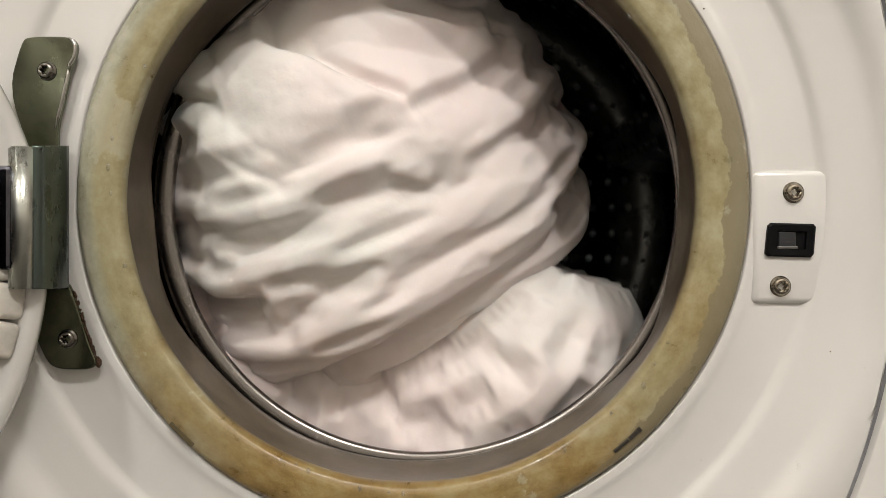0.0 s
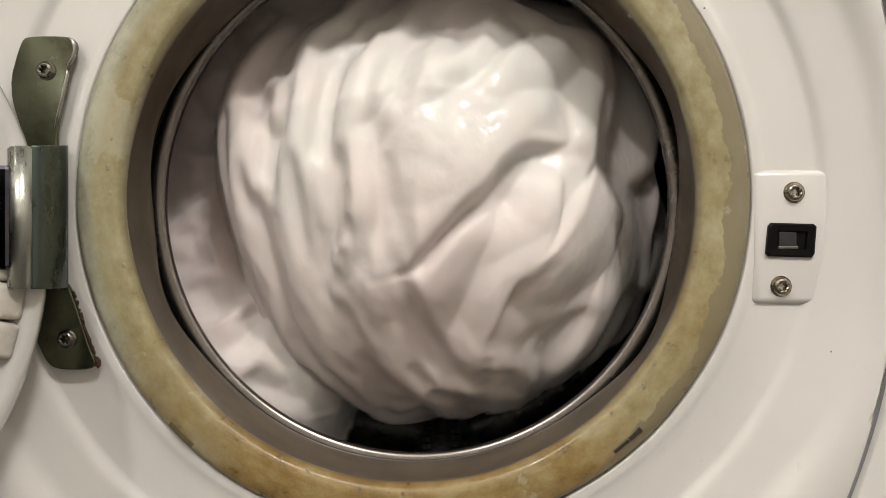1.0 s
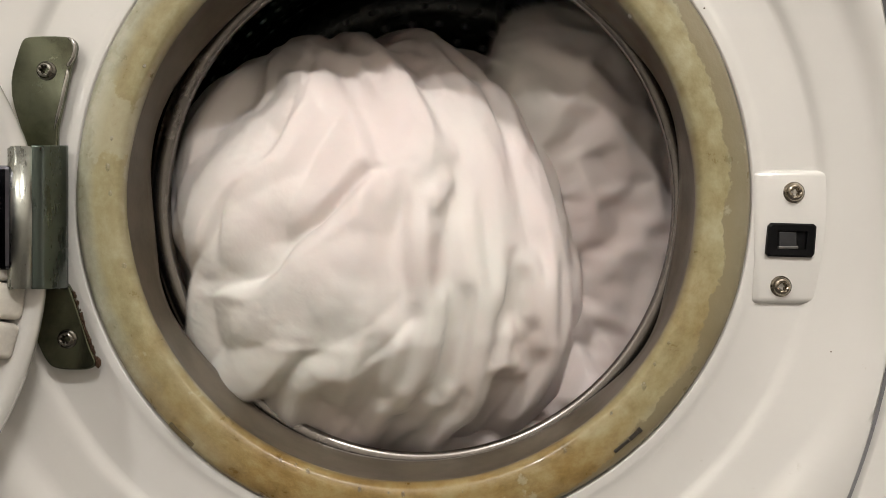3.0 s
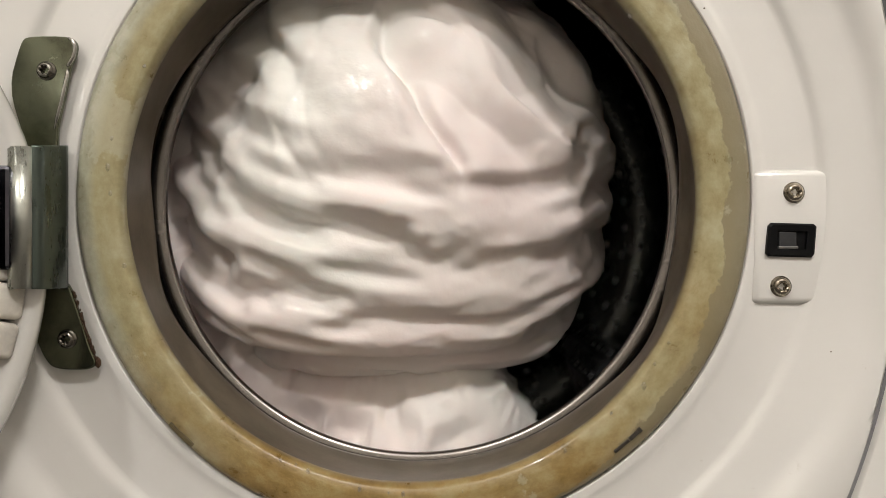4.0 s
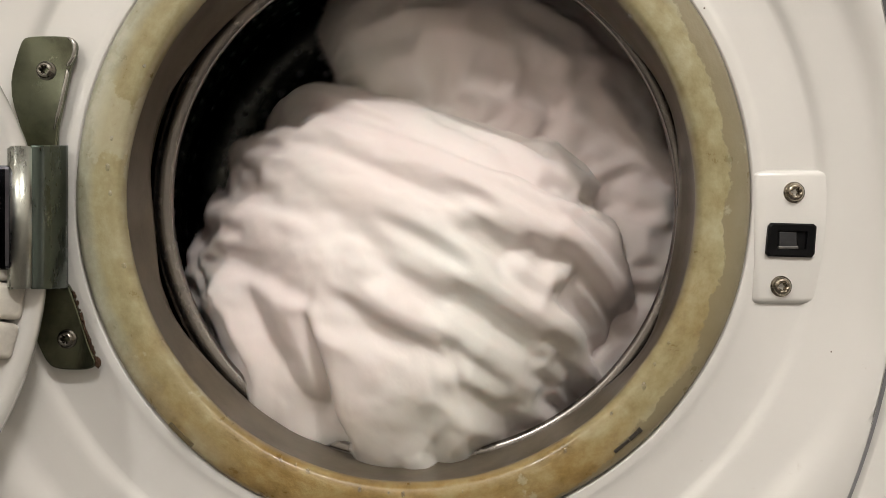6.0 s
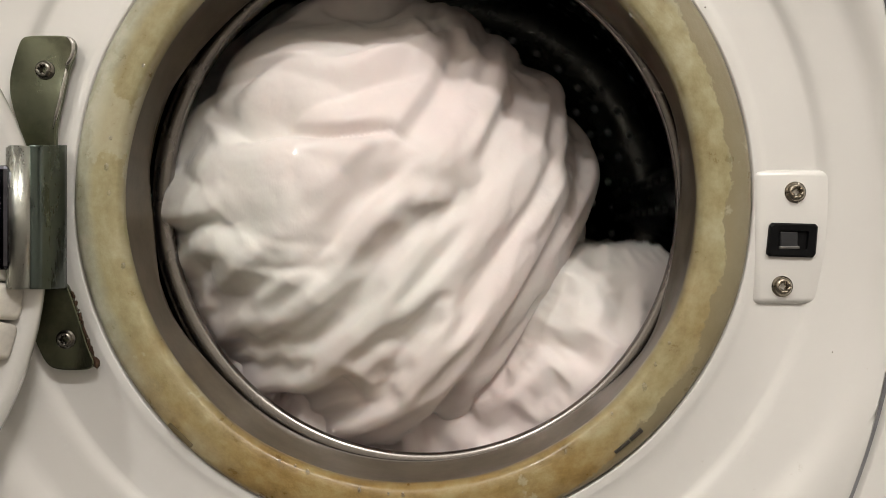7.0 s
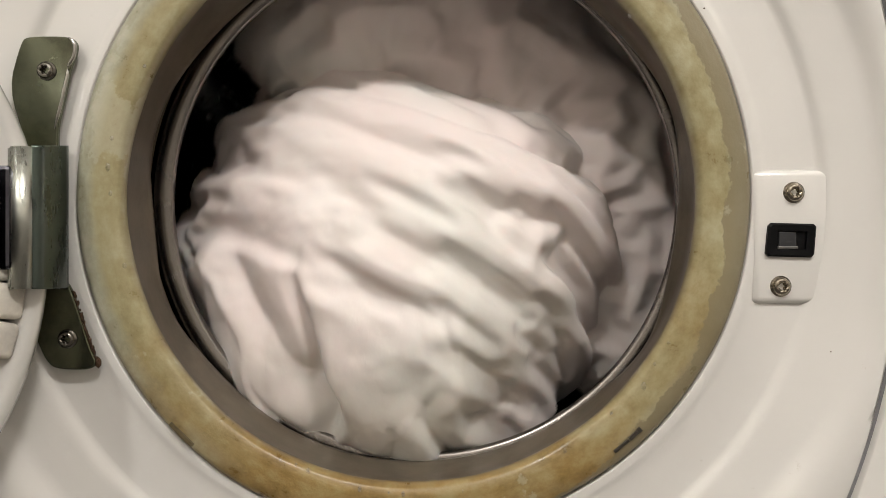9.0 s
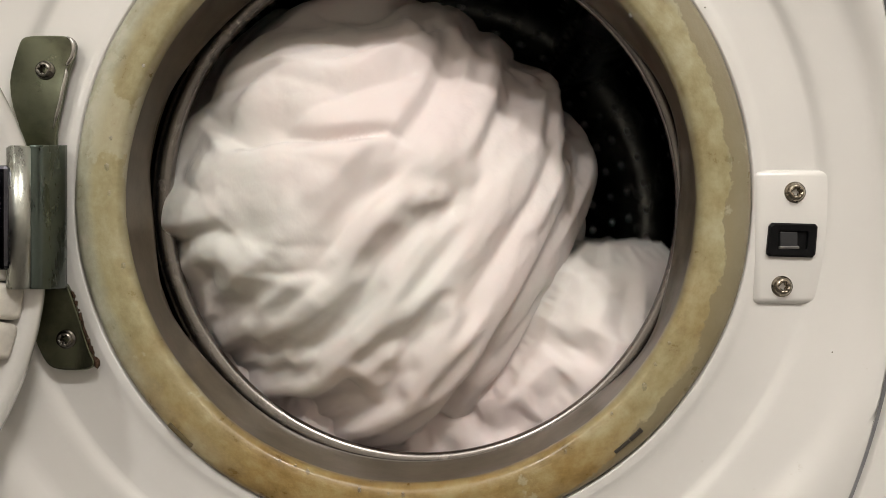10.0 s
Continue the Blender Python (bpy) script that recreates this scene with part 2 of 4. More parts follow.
# ---------------------------------------------------------------- room
def room():
    tagged(part("floor", box(-1.3, 1.7, -2.7, 0.75, -0.1, 0.0), TILE), kind="structure", label="plain dark tiled bathroom floor", category="floor")
    tagged(part("ceiling", box(-1.3, 1.7, -2.7, 0.75, 2.3, 2.4), CEIL), kind="structure", label="plain white plaster ceiling", category="ceiling")
    for nm, b in (("wall_north", (-1.3, 1.7, 0.75, 0.85, 0, 2.3)), ("wall_south", (-1.3, 1.7, -2.8, -2.7, 0, 2.3)),
                  ("wall_east", (1.7, 1.8, -2.8, 0.85, 0, 2.3)), ("wall_west", (-1.4, -1.3, -2.8, 0.85, 0, 2.3))):
        tagged(part(nm, box(*b), WALL), kind="structure", label="plain warm-white plastered room wall", category="wall")
    lamp = tagged(new("ceiling_lamp"), "ceiling lamp with four small bright warm bulbs", "lamp")
    lamp.location = (LAMP.x, LAMP.y, 2.3)
    part("base_plate", box(-0.2, 0.2, -0.05, 0.05, -0.025, 0.0, 0.004), BRIGHT, lamp)
    for bx, by in BULBS:
        bm = bmesh.new()
        bmesh.ops.create_cone(bm, cap_ends=True, segments=20, radius1=0.03, radius2=0.018, depth=0.09, matrix=Matrix.Translation((bx, by, -0.07)))
        part("bulb_holder", bm, BRIGHT, lamp)
        part("cord", box(bx - 0.003, bx + 0.003, by - 0.003, by + 0.003, LAMP.z - 2.3 + 0.046, -0.1), BLACK, lamp, "thin black cord")
        bm = bmesh.new()
        bmesh.ops.create_icosphere(bm, subdivisions=2, radius=0.013, matrix=Matrix.Translation((bx, by, LAMP.z - 2.3 + 0.034)))
        part("bulb", bm, GLOW, lamp, "glowing warm bulb", True)
    lamp = tagged(new("wall_lamp"), "small wall lamp with two warm bulbs", "lamp")
    reach = LAMP_2.x + 1.3
    lamp.location = (-1.3, LAMP_2.y, LAMP_2.z + 0.06)
    part("wall_plate", box(0, 0.02, -0.12, 0.12, -0.04, 0.04, 0.004), BRIGHT, lamp)
    part("arm", box(0.018, reach + 0.01, -0.01, 0.01, -0.01, 0.01, 0.003), BRIGHT, lamp)
    part("cross_bar", box(reach - 0.01, reach + 0.01, -0.08, 0.08, -0.012, 0.012, 0.003), BRIGHT, lamp)
    for by in (-0.06, 0.06):
        bm = bmesh.new()
        bmesh.ops.create_icosphere(bm, subdivisions=2, radius=0.013, matrix=Matrix.Translation((reach, by, -0.026)))
        part("bulb", bm, GLOW, lamp, "glowing warm bulb", True)
        part("stem", box(reach - 0.003, reach + 0.003, by - 0.003, by + 0.003, -0.016, -0.011), BRIGHT, lamp)


room()

# ---------------------------------------------------------------- washing machine
AXIS = Vector((0, 0, 0.45))
machine = tagged(new("washing_machine"), "white front-loading washing machine running with its round door open", "washing machine")


def at_axis(ob):
    ob.location = AXIS
    return ob


# the big round dish round the porthole, ending at a seam with the front panel
SEAM_A, SEAM_B = 880 * MM * (1 - 0.018 / DIST), 1165 * MM * (1 - 0.018 / DIST)


def dish_depth(r):
    """Depth of the dish's face by the distance from the axis."""
    pts = ((0.1805, 0.006), (0.1812, -0.0004), (0.1850, -0.0006), (0.1900, 0.0008), (0.2000, 0.0012), (0.2145, 0.0012), (0.2160, 0.0008), (0.2175, -0.0001), (0.2190, -0.0013), (0.2205, -0.0022),
           (0.2225, -0.0029), (0.2280, -0.0042), (0.2400, -0.0072), (0.2435, -0.0084), (0.2460, -0.0100), (0.2485, -0.0121), (0.2510, -0.0139), (0.2540, -0.0153), (0.2580, -0.0163), (0.2640, -0.0170), (0.2720, -0.0172), (0.9, -0.0172))
    for (r0, y0), (r1, y1) in zip(pts, pts[1:]):
        if r <= r1:
            k = max(0.0, (r - r0) / (r1 - r0))
            return y0 + (y1 - y0) * k
    return -0.0172


def seam_radius(a, grow):
    """Where the ray at the angle a from the axis meets the tall oval seam."""
    c, s = math.cos(a), math.sin(a)
    return 1 / math.sqrt((c / (SEAM_A + grow)) ** 2 + (s / (SEAM_B + grow)) ** 2)


def front():
    bm, n = bmesh.new(), 200
    rows = []
    radii = (0.1803, 0.1808, 0.1812, 0.182, 0.185, 0.1865, 0.188, 0.190, 0.195, 0.200, 0.207, 0.2145, 0.2160, 0.2175, 0.2190, 0.2205, 0.2225, 0.225, 0.228, 0.234, 0.240, 0.2435, 0.2460, 0.2485, 0.2510, 0.2540, 0.258, 0.261, 0.264)
    for i in range(n):
        a = 2 * math.pi * i / n
        c, s = math.cos(a), math.sin(a)
        end = seam_radius(a, -0.0022)
        rr = [min(r, end - 0.006 + 0.0002 * k) for k, r in enumerate(radii)] + [end - 0.001, end, end + 0.0003]
        ys = [dish_depth(r) for r in rr]
        ys[-2] += 0.0006
        ys[-1] += 0.010
        rows.append([bm.verts.new((r * c, y, r * s)) for r, y in zip(rr, ys)])
    for i in range(n):
        p, q = rows[i], rows[(i + 1) % n]
        for k in range(len(p) - 1):
            bm.faces.new((p[k], p[k + 1], q[k + 1], q[k]))
    bmesh.ops.recalc_face_normals(bm, faces=bm.faces[:])
    at_axis(part("porthole_dish", bm, ENAMEL, machine, "glossy white enamelled dish round the porthole", True))
    # front panel outside the seam
    bm, rows = bmesh.new(), []
    for i in range(n):
        a = 2 * math.pi * i / n
        c, s = math.cos(a), math.sin(a)
        r0 = seam_radius(a, 0.0022)
        far = min(0.32 / max(1e-6, abs(c)), (0.40 if s > 0 else 0.44) / max(1e-6, abs(s)))
        far = max(far, r0 + 0.004)
        rows.append([bm.verts.new((r * c, y, r * s)) for r, y in ((r0, -0.008), (r0, -0.0166), (r0 + 0.0008, -0.0172), (far, -0.0172), (far, 0.0))])
    for i in range(n):
        p, q = rows[i], rows[(i + 1) % n]
        for k in range(len(p) - 1):
            bm.faces.new((p[k], p[k + 1], q[k + 1], q[k]))
    bmesh.ops.recalc_face_normals(bm, faces=bm.faces[:])
    at_axis(part("front_panel", bm, ENAMEL, machine, "white enamelled front panel", True))
    # Grey strip added behind the seam, standing for its shaded open gap.
    bm, rows = bmesh.new(), []
    for i in range(n):
        a = 2 * math.pi * i / n
        c, s = math.cos(a), math.sin(a)
        rows.append([bm.verts.new((r * c, -0.0120, r * s)) for r in (seam_radius(a, -0.004), seam_radius(a, 0.004))])
    for i in range(n):
        p, q = rows[i], rows[(i + 1) % n]
        bm.faces.new((p[0], p[1], q[1], q[0]))
    at_axis(part("seam_gap_fill", bm, SEAM, machine, "grey strip standing for the seam's shaded gap"))
    # cabinet
    for nm, b in (("side_panel", (-0.322, -0.302, 0.0, 0.6, 0.01, 0.85)), ("side_panel", (0.302, 0.322, 0.0, 0.6, 0.01, 0.85)),
                  ("top_panel", (-0.301, 0.301, 0.0, 0.6, 0.83, 0.85)), ("back_panel", (-0.301, 0.301, 0.585, 0.6, 0.02, 0.829)),
                  ("bottom_panel", (-0.301, 0.301, 0.0, 0.584, 0.01, 0.03))):
        part(nm, box(*b, 0.002), ENAMEL, machine)


front()


def hex_screw(parent, u, v, y, r, name="screw", metal=SCREW):
    """A round screw head with a washer rim and a hollow star drive."""
    bm = turned([(0.0016, 0.0003), (0.0021, -0.0010), (0.0024, -0.0031), (r * 0.62, -0.0030), (r * 0.80, -0.0019), (r * 0.84, -0.0008), (r * 0.96, -0.0007), (r, 0.0006)], 36,
                wobble=lambda k, a, rr, yy: (rr * (1 + 0.22 * math.cos(6 * a)) if k < 3 else rr, yy))
    vs = [w for w in bm.verts if abs(w.co.y - 0.0003) < 1e-6]
    bm.faces.new(sorted(vs, key=lambda w: math.atan2(w.co.z, w.co.x)))
    s = part(name, bm, metal, parent, "", True)
    s.location = (fx(u, y), y, fz(v, y))
    return s


def latch():
    bm = box(fx(1329), fx(1560), -0.0018, 0.014, fz(539), fz(301), 0.0040, 4)
    part("latch_boss", bm, ENAMEL, machine, "raised white boss round the latch", True)
    y = -0.0018
    lk = part("door_latch", box(0, 0.001, 0, 0.001, 0, 0.001), BLACK, machine, "black plastic door latch with a grey tongue")
    bm = bmesh.new()
    outer = [(1360, 395), (1434, 397), (1439, 402), (1435, 450), (1430, 456), (1355, 454), (1350, 449), (1355, 400)]
    inner = [(1373, 408), (1421, 410), (1423, 412), (1420, 441), (1418, 443), (1370, 441), (1368, 439), (1371, 410)]
    lay = []
    for pts, yy in ((outer, 0.001), (outer, -0.0016), ([(u + (1 if u < 1390 else -1) * 3, v + (1 if v < 425 else -1) * 3) for u, v in outer], -0.0022), (inner, -0.0020), (inner, -0.0003)):
        lay.append([bm.verts.new((fx(u), y + yy, fz(v))) for u, v in pts])
    for p, q in zip(lay, lay[1:]):
        for i in range(8):
            bm.faces.new((p[i], p[(i + 1) % 8], q[(i + 1) % 8], q[i]))
    bm.faces.new(lay[-1])
    bmesh.ops.recalc_face_normals(bm, faces=bm.faces[:])
    lk.data.clear_geometry()
    bm.to_mesh(lk.data)
    bm.free()
    part("tongue", box(fx(1374), fx(1405), y - 0.0012, y + 0.001, fz(439), fz(411), 0.0006), TONGUE, lk, "grey plastic latch tongue")
    # Paler strip along the tongue's lower edge.
    part("tongue_lip", box(fx(1372), fx(1407), y - 0.0019, y + 0.001, fz(441), fz(436), 0.0004), LIP, lk, "paler lower lip of the tongue")
    hex_screw(machine, 1404, 341, y, 19 * MM)
    hex_screw(machine, 1381, 507, y, 19 * MM)


latch()


# ---------------------------------------------------------------- door seal
SEAL_PROFILE = [(0.1800, 0.010), (0.1802, 0.001), (0.1792, -0.0022), (0.1765, -0.0038), (0.1700, -0.0043), (0.1620, -0.0041), (0.1562, -0.0036), (0.1544, -0.0018),
                (0.1537, 0.0015), (0.1547, 0.0080), (0.1584, 0.0172)]


def seal():
    sl = at_axis(part("door_seal", turned(SEAL_PROFILE, 220,
                                          wobble=lambda k, a, r, y: (r + 0.00035 * math.sin(9 * a + k) * math.sin(5 * a) + 0.0020 * min(4, max(0, k - 3)) / 4 * math.cos(a - math.radians(214)), y + 0.0005 * math.sin(7 * a + 1))),
                      RIM, machine, "old rubber door seal stained olive and rust-brown", True))
    def fold(k, a, r, y):
        pull = sum(math.exp(-((math.degrees(a) - c) / w) ** 2) for c, w in ((163, 16), (203, 12), (328, 12), (20, 14))) * (k - 2) / 4 * (k > 2)
        return r + 0.0005 * math.sin(5 * a + k) + 0.0042 * pull + 0.0018 * max(0, 3 - k) / 3 * math.cos(a - math.radians(214)), y + 0.0006 * math.sin(3 * a + 0.5) * (k > 1) - 0.006 * pull

    part("inner_sleeve", turned([(0.1586, 0.0168), (0.1596, 0.024), (0.1598, 0.033), (0.1592, 0.041), (0.1582, 0.048), (0.1572, 0.0530), (0.1573, 0.0556), (0.1630, 0.0572)], 200, wobble=fold),
         SLEEVE, sl, "wet grey-brown rubber sleeve", True)
    # moulded marks on the rim; brown on the left paints shade under an edge
    for a, w, d in ((math.radians(226.0), 0.017, 0.0022), (math.radians(309.6), 0.010, 0.0017), (math.radians(312.4), 0.006, 0.0022), (math.radians(313.8), 0.0022, 0.0026)):
        m = part("moulded_mark", box(-w / 2, w / 2, -0.0006, 0.0006, -d / 2, d / 2, 0.0003), MARK_SHADE if a < 4.5 else DARK_RUBBER, sl)
        r = 0.1768 if a < 4.5 else 0.1730
        m.matrix_local = Matrix.Translation((r * math.cos(a), -0.0043, r * math.sin(a))) @ pose(0, 0, 0, 0, 90 - math.degrees(a), 0)
    # water drops on the rim
    rnd = random.Random(11)
    spots = [(212, 250), (209, 345), (503, 806), (530, 814), (551, 825), (690, 862), (818, 860), (1174, 603), (1131, 678), (1111, 33), (178, 310), (268, 125),
             (216, 372), (905, 838), (995, 790), (640, 856), (715, 864), (1150, 640), (205, 300), (233, 470), (1075, 725)]
    for u, v in spots:
        x, z = fx(u, 0.006) - AXIS.x, fz(v, 0.006) - AXIS.z
        r = math.hypot(x, z)
        prof = SEAL_PROFILE[8:1:-1]
        y = float(np.interp(r, [a for a, _ in prof], [b for _, b in prof]))
        size = rnd.uniform(0.0007, 0.0015)
        bm = bmesh.new()
        bmesh.ops.create_icosphere(bm, subdivisions=2, radius=size, matrix=Matrix.Diagonal((1, 0.4, rnd.uniform(1.0, 1.6), 1)))
        d = part("water_drop", bm, DROP, sl, "", True)
        d.location = (x, y, z)
    return sl


door_seal = seal()
for u, v, size in ((1245, 16, 0.0005), (1562, 753, 0.0005), (1357, 322, 0.0004), (1460, 620, 0.0004)):
    sx, sz = fx(u), fz(v)
    r = math.hypot(sx - AXIS.x, sz - AXIS.z)
    bm = bmesh.new()
    bmesh.ops.create_icosphere(bm, subdivisions=1, radius=size, matrix=Matrix.Translation((sx, dish_depth(r), sz)))
    part("dirt_speck", bm, RUST, machine, "dark speck of dirt")


# ---------------------------------------------------------------- tub and drum
tub = part("tub", turned([(0.172, 0.064), (0.262, 0.066), (0.266, 0.10), (0.266, 0.40), (0.25, 0.415), (0.001, 0.42)], 96), TUB, machine, "black plastic outer tub", True)
tub.location = AXIS
part("tub_lip", turned([(0.1760, 0.052), (0.1720, 0.0555), (0.1690, 0.0580), (0.1680, 0.0610), (0.1690, 0.0630), (0.176, 0.065)], 160), SLEEVE, tub, "grey-brown folded rubber lip", True)

drum = new("drum")
drum.parent = machine
drum["label"] = "perforated stainless steel drum, wet and dark inside"
part("drum_rim", turned([(0.1665, 0.0640), (0.1655, 0.0608), (0.1632, 0.0592), (0.1605, 0.0588), (0.1580, 0.0590), (0.1560, 0.0596), (0.1544, 0.0602), (0.1536, 0.0618), (0.1538, 0.0645), (0.1560, 0.0670), (0.1600, 0.069), (0.20, 0.076), (0.232, 0.084), (0.240, 0.094)], 180), RING, drum,
     "polished rolled steel rim", True)


def wall_radius(y):
    """The drum's wall with its pressed rings."""
    return 0.240 - 0.0045 * math.exp(-((y - 0.178) / 0.006) ** 2) - 0.0045 * math.exp(-((y - 0.252) / 0.006) ** 2) - 0.0045 * math.exp(-((y - 0.327) / 0.006) ** 2)


def drum_shell():
    """The cylinder with real round holes."""
    nu, nv, r = 84, 15, 0.240
    y0, dy = 0.094, 0.28 / 15
    verts, faces = [], []
    for i in range(nu):
        for j in range(nv):
            a0, a1 = 2 * math.pi * i / nu, 2 * math.pi * (i + 1) / nu
            ya, yb = y0 + dy * j, y0 + dy * (j + 1)
            ac, yc = (a0 + a1) / 2, (ya + yb) / 2
            b = len(verts)
            outer = [(a0, ya), (ac, ya), (a1, ya), (a1, yc), (a1, yb), (ac, yb), (a0, yb), (a0, yc)]
            for a, y in outer:
                verts.append((wall_radius(y) * math.cos(a), y, wall_radius(y) * math.sin(a)))
            for k in range(8):
                t = math.radians(225 + 45 * k)
                a, y = ac + 0.0030 / r * math.cos(t), yc + 0.0030 * math.sin(t)
                verts.append(((wall_radius(y) + 0.0016) * math.cos(a), y, (wall_radius(y) + 0.0016) * math.sin(a)))
            for k in range(8):
                k2 = (k + 1) % 8
                faces.append((b + k, b + k2, b + 8 + k2, b + 8 + k))
    part_from("drum_shell", verts, faces, SHADED_STEEL, drum, "perforated steel cylinder")


drum_shell()
part("drum_back", turned([(0.240, 0.374), (0.236, 0.382), (0.18, 0.386), (0.175, 0.380), (0.10, 0.378), (0.095, 0.372), (0.04, 0.370), (0.001, 0.369)], 96), SHADED_STEEL, drum, "pressed steel back plate", True)
for k in range(3):
    top = 0.172 if k == 0 else 0.198
    bm = turned([(0.241, 0.10), (top + 0.012, 0.125), (top, 0.15), (top, 0.33), (top + 0.008, 0.355), (0.241, 0.372)], 10, -0.16, 0.16,
                wobble=lambda q, a, r, y: (0.2405 - (0.2405 - r) * max(0.0, math.cos(a / 0.16 * math.pi / 2)) ** 0.6, y))
    lf = part("lifter", bm, PADDLE, drum, "ribbed steel paddle", True)
    if k == 0:
        for i in range(9):
            for j in (-1, 1):
                hole = bmesh.new()
                bmesh.ops.create_cone(hole, cap_ends=True, segments=10, radius1=0.0032, radius2=0.0032, depth=0.004,
                                      matrix=Matrix.Translation((top + 0.0012, 0.16 + 0.02 * i, 0.011 * j)) @ pose(0, 0, 0, 0, 90, 0))
                part("drain_hole", hole, TUB, lf, "dark drain hole")
    lf.rotation_euler = (0, -math.radians(120 * k + 20), 0)


def embossed_dots():
    """Rows of small embossed dots on the back plate and between the holes of the wall."""
    verts, faces = [], []
    for r, n in ((0.115, 26), (0.140, 34), (0.163, 40), (0.183, 44), (0.200, 46), (0.218, 50)):
        for i in range(n):
            a = 2 * math.pi * (i + 0.5 * (r > 0.13)) / n
            cx, cz, y = r * math.cos(a), r * math.sin(a), 0.3795 if r < 0.178 else 0.3845
            b = len(verts)
            for k in range(8):
                t = math.pi * k / 4
                verts.append((cx + 0.0040 * math.cos(t), y, cz + 0.0040 * math.sin(t)))
            for k in range(8):
                t = math.pi * k / 4
                verts.append((cx + 0.0022 * math.cos(t), y - 0.0026, cz + 0.0022 * math.sin(t)))
            verts.append((cx, y - 0.0036, cz))
            faces += [(b + k, b + (k + 1) % 8, b + 8 + (k + 1) % 8, b + 8 + k) for k in range(8)] + [(b + 8 + k, b + 8 + (k + 1) % 8, b + 16) for k in range(8)]
    for i in range(84):
        for j in range(14):
            a, y = 2 * math.pi * i / 84, 0.094 + 0.28 / 15 * (j + 1)
            b, r = len(verts), wall_radius(0.094 + 0.28 / 15 * (j + 1))
            for k in range(6):
                t = math.pi * k / 3
                verts.append(((r + 0.0005) * math.cos(a + 0.0034 / r * math.cos(t)), y + 0.0034 * math.sin(t), (r + 0.0005) * math.sin(a + 0.0034 / r * math.cos(t))))
            verts.append(((r - 0.0024) * math.cos(a), y, (r - 0.0024) * math.sin(a)))
            faces += [(b + k, b + (k + 1) % 6, b + 6) for k in range(6)]
    # The dots' steel is far paler than the wall's, to carry the glints.
    part_from("embossed_dots", verts, faces, make_metal("dot_steel", (0.8, 0.79, 0.77), 0.34, 0.08, 60), drum, "embossed steel dots")["kind"] = "stuff"


embossed_dots()


# ---------------------------------------------------------------- hinge and door
def rounded(outline, rounds=2):
    """Cuts the corners of an outline, twice over."""
    for _ in range(rounds):
        out = []
        for (x0, y0), (x1, y1) in zip(outline, list(outline[1:]) + [outline[0]]):
            out += [(0.78 * x0 + 0.22 * x1, 0.78 * y0 + 0.22 * y1), (0.22 * x0 + 0.78 * x1, 0.22 * y0 + 0.78 * y1)]
        outline = out
    return outline


def bead(points, radius):
    """A thin rolled edge along points in space."""
    bm, rings = bmesh.new(), []
    for i, p in enumerate(points):
        t = (points[min(i + 1, len(points) - 1)] - points[max(i - 1, 0)]).normalized()
        a = t.cross(Vector((0, 1, 0))).normalized()
        b = t.cross(a)
        r = radius * (0.5 if i in (0, len(points) - 1) else 1)
        rings.append([bm.verts.new(p + (a * math.cos(k * math.pi / 4) + b * math.sin(k * math.pi / 4)) * r) for k in range(8)])
    for p, q in zip(rings, rings[1:]):
        for k in range(8):
            bm.faces.new((p[k], p[(k + 1) % 8], q[(k + 1) % 8], q[k]))
    bm.faces.new(rings[0])
    bm.faces.new(rings[-1])
    bmesh.ops.recalc_face_normals(bm, faces=bm.faces[:])
    return bm


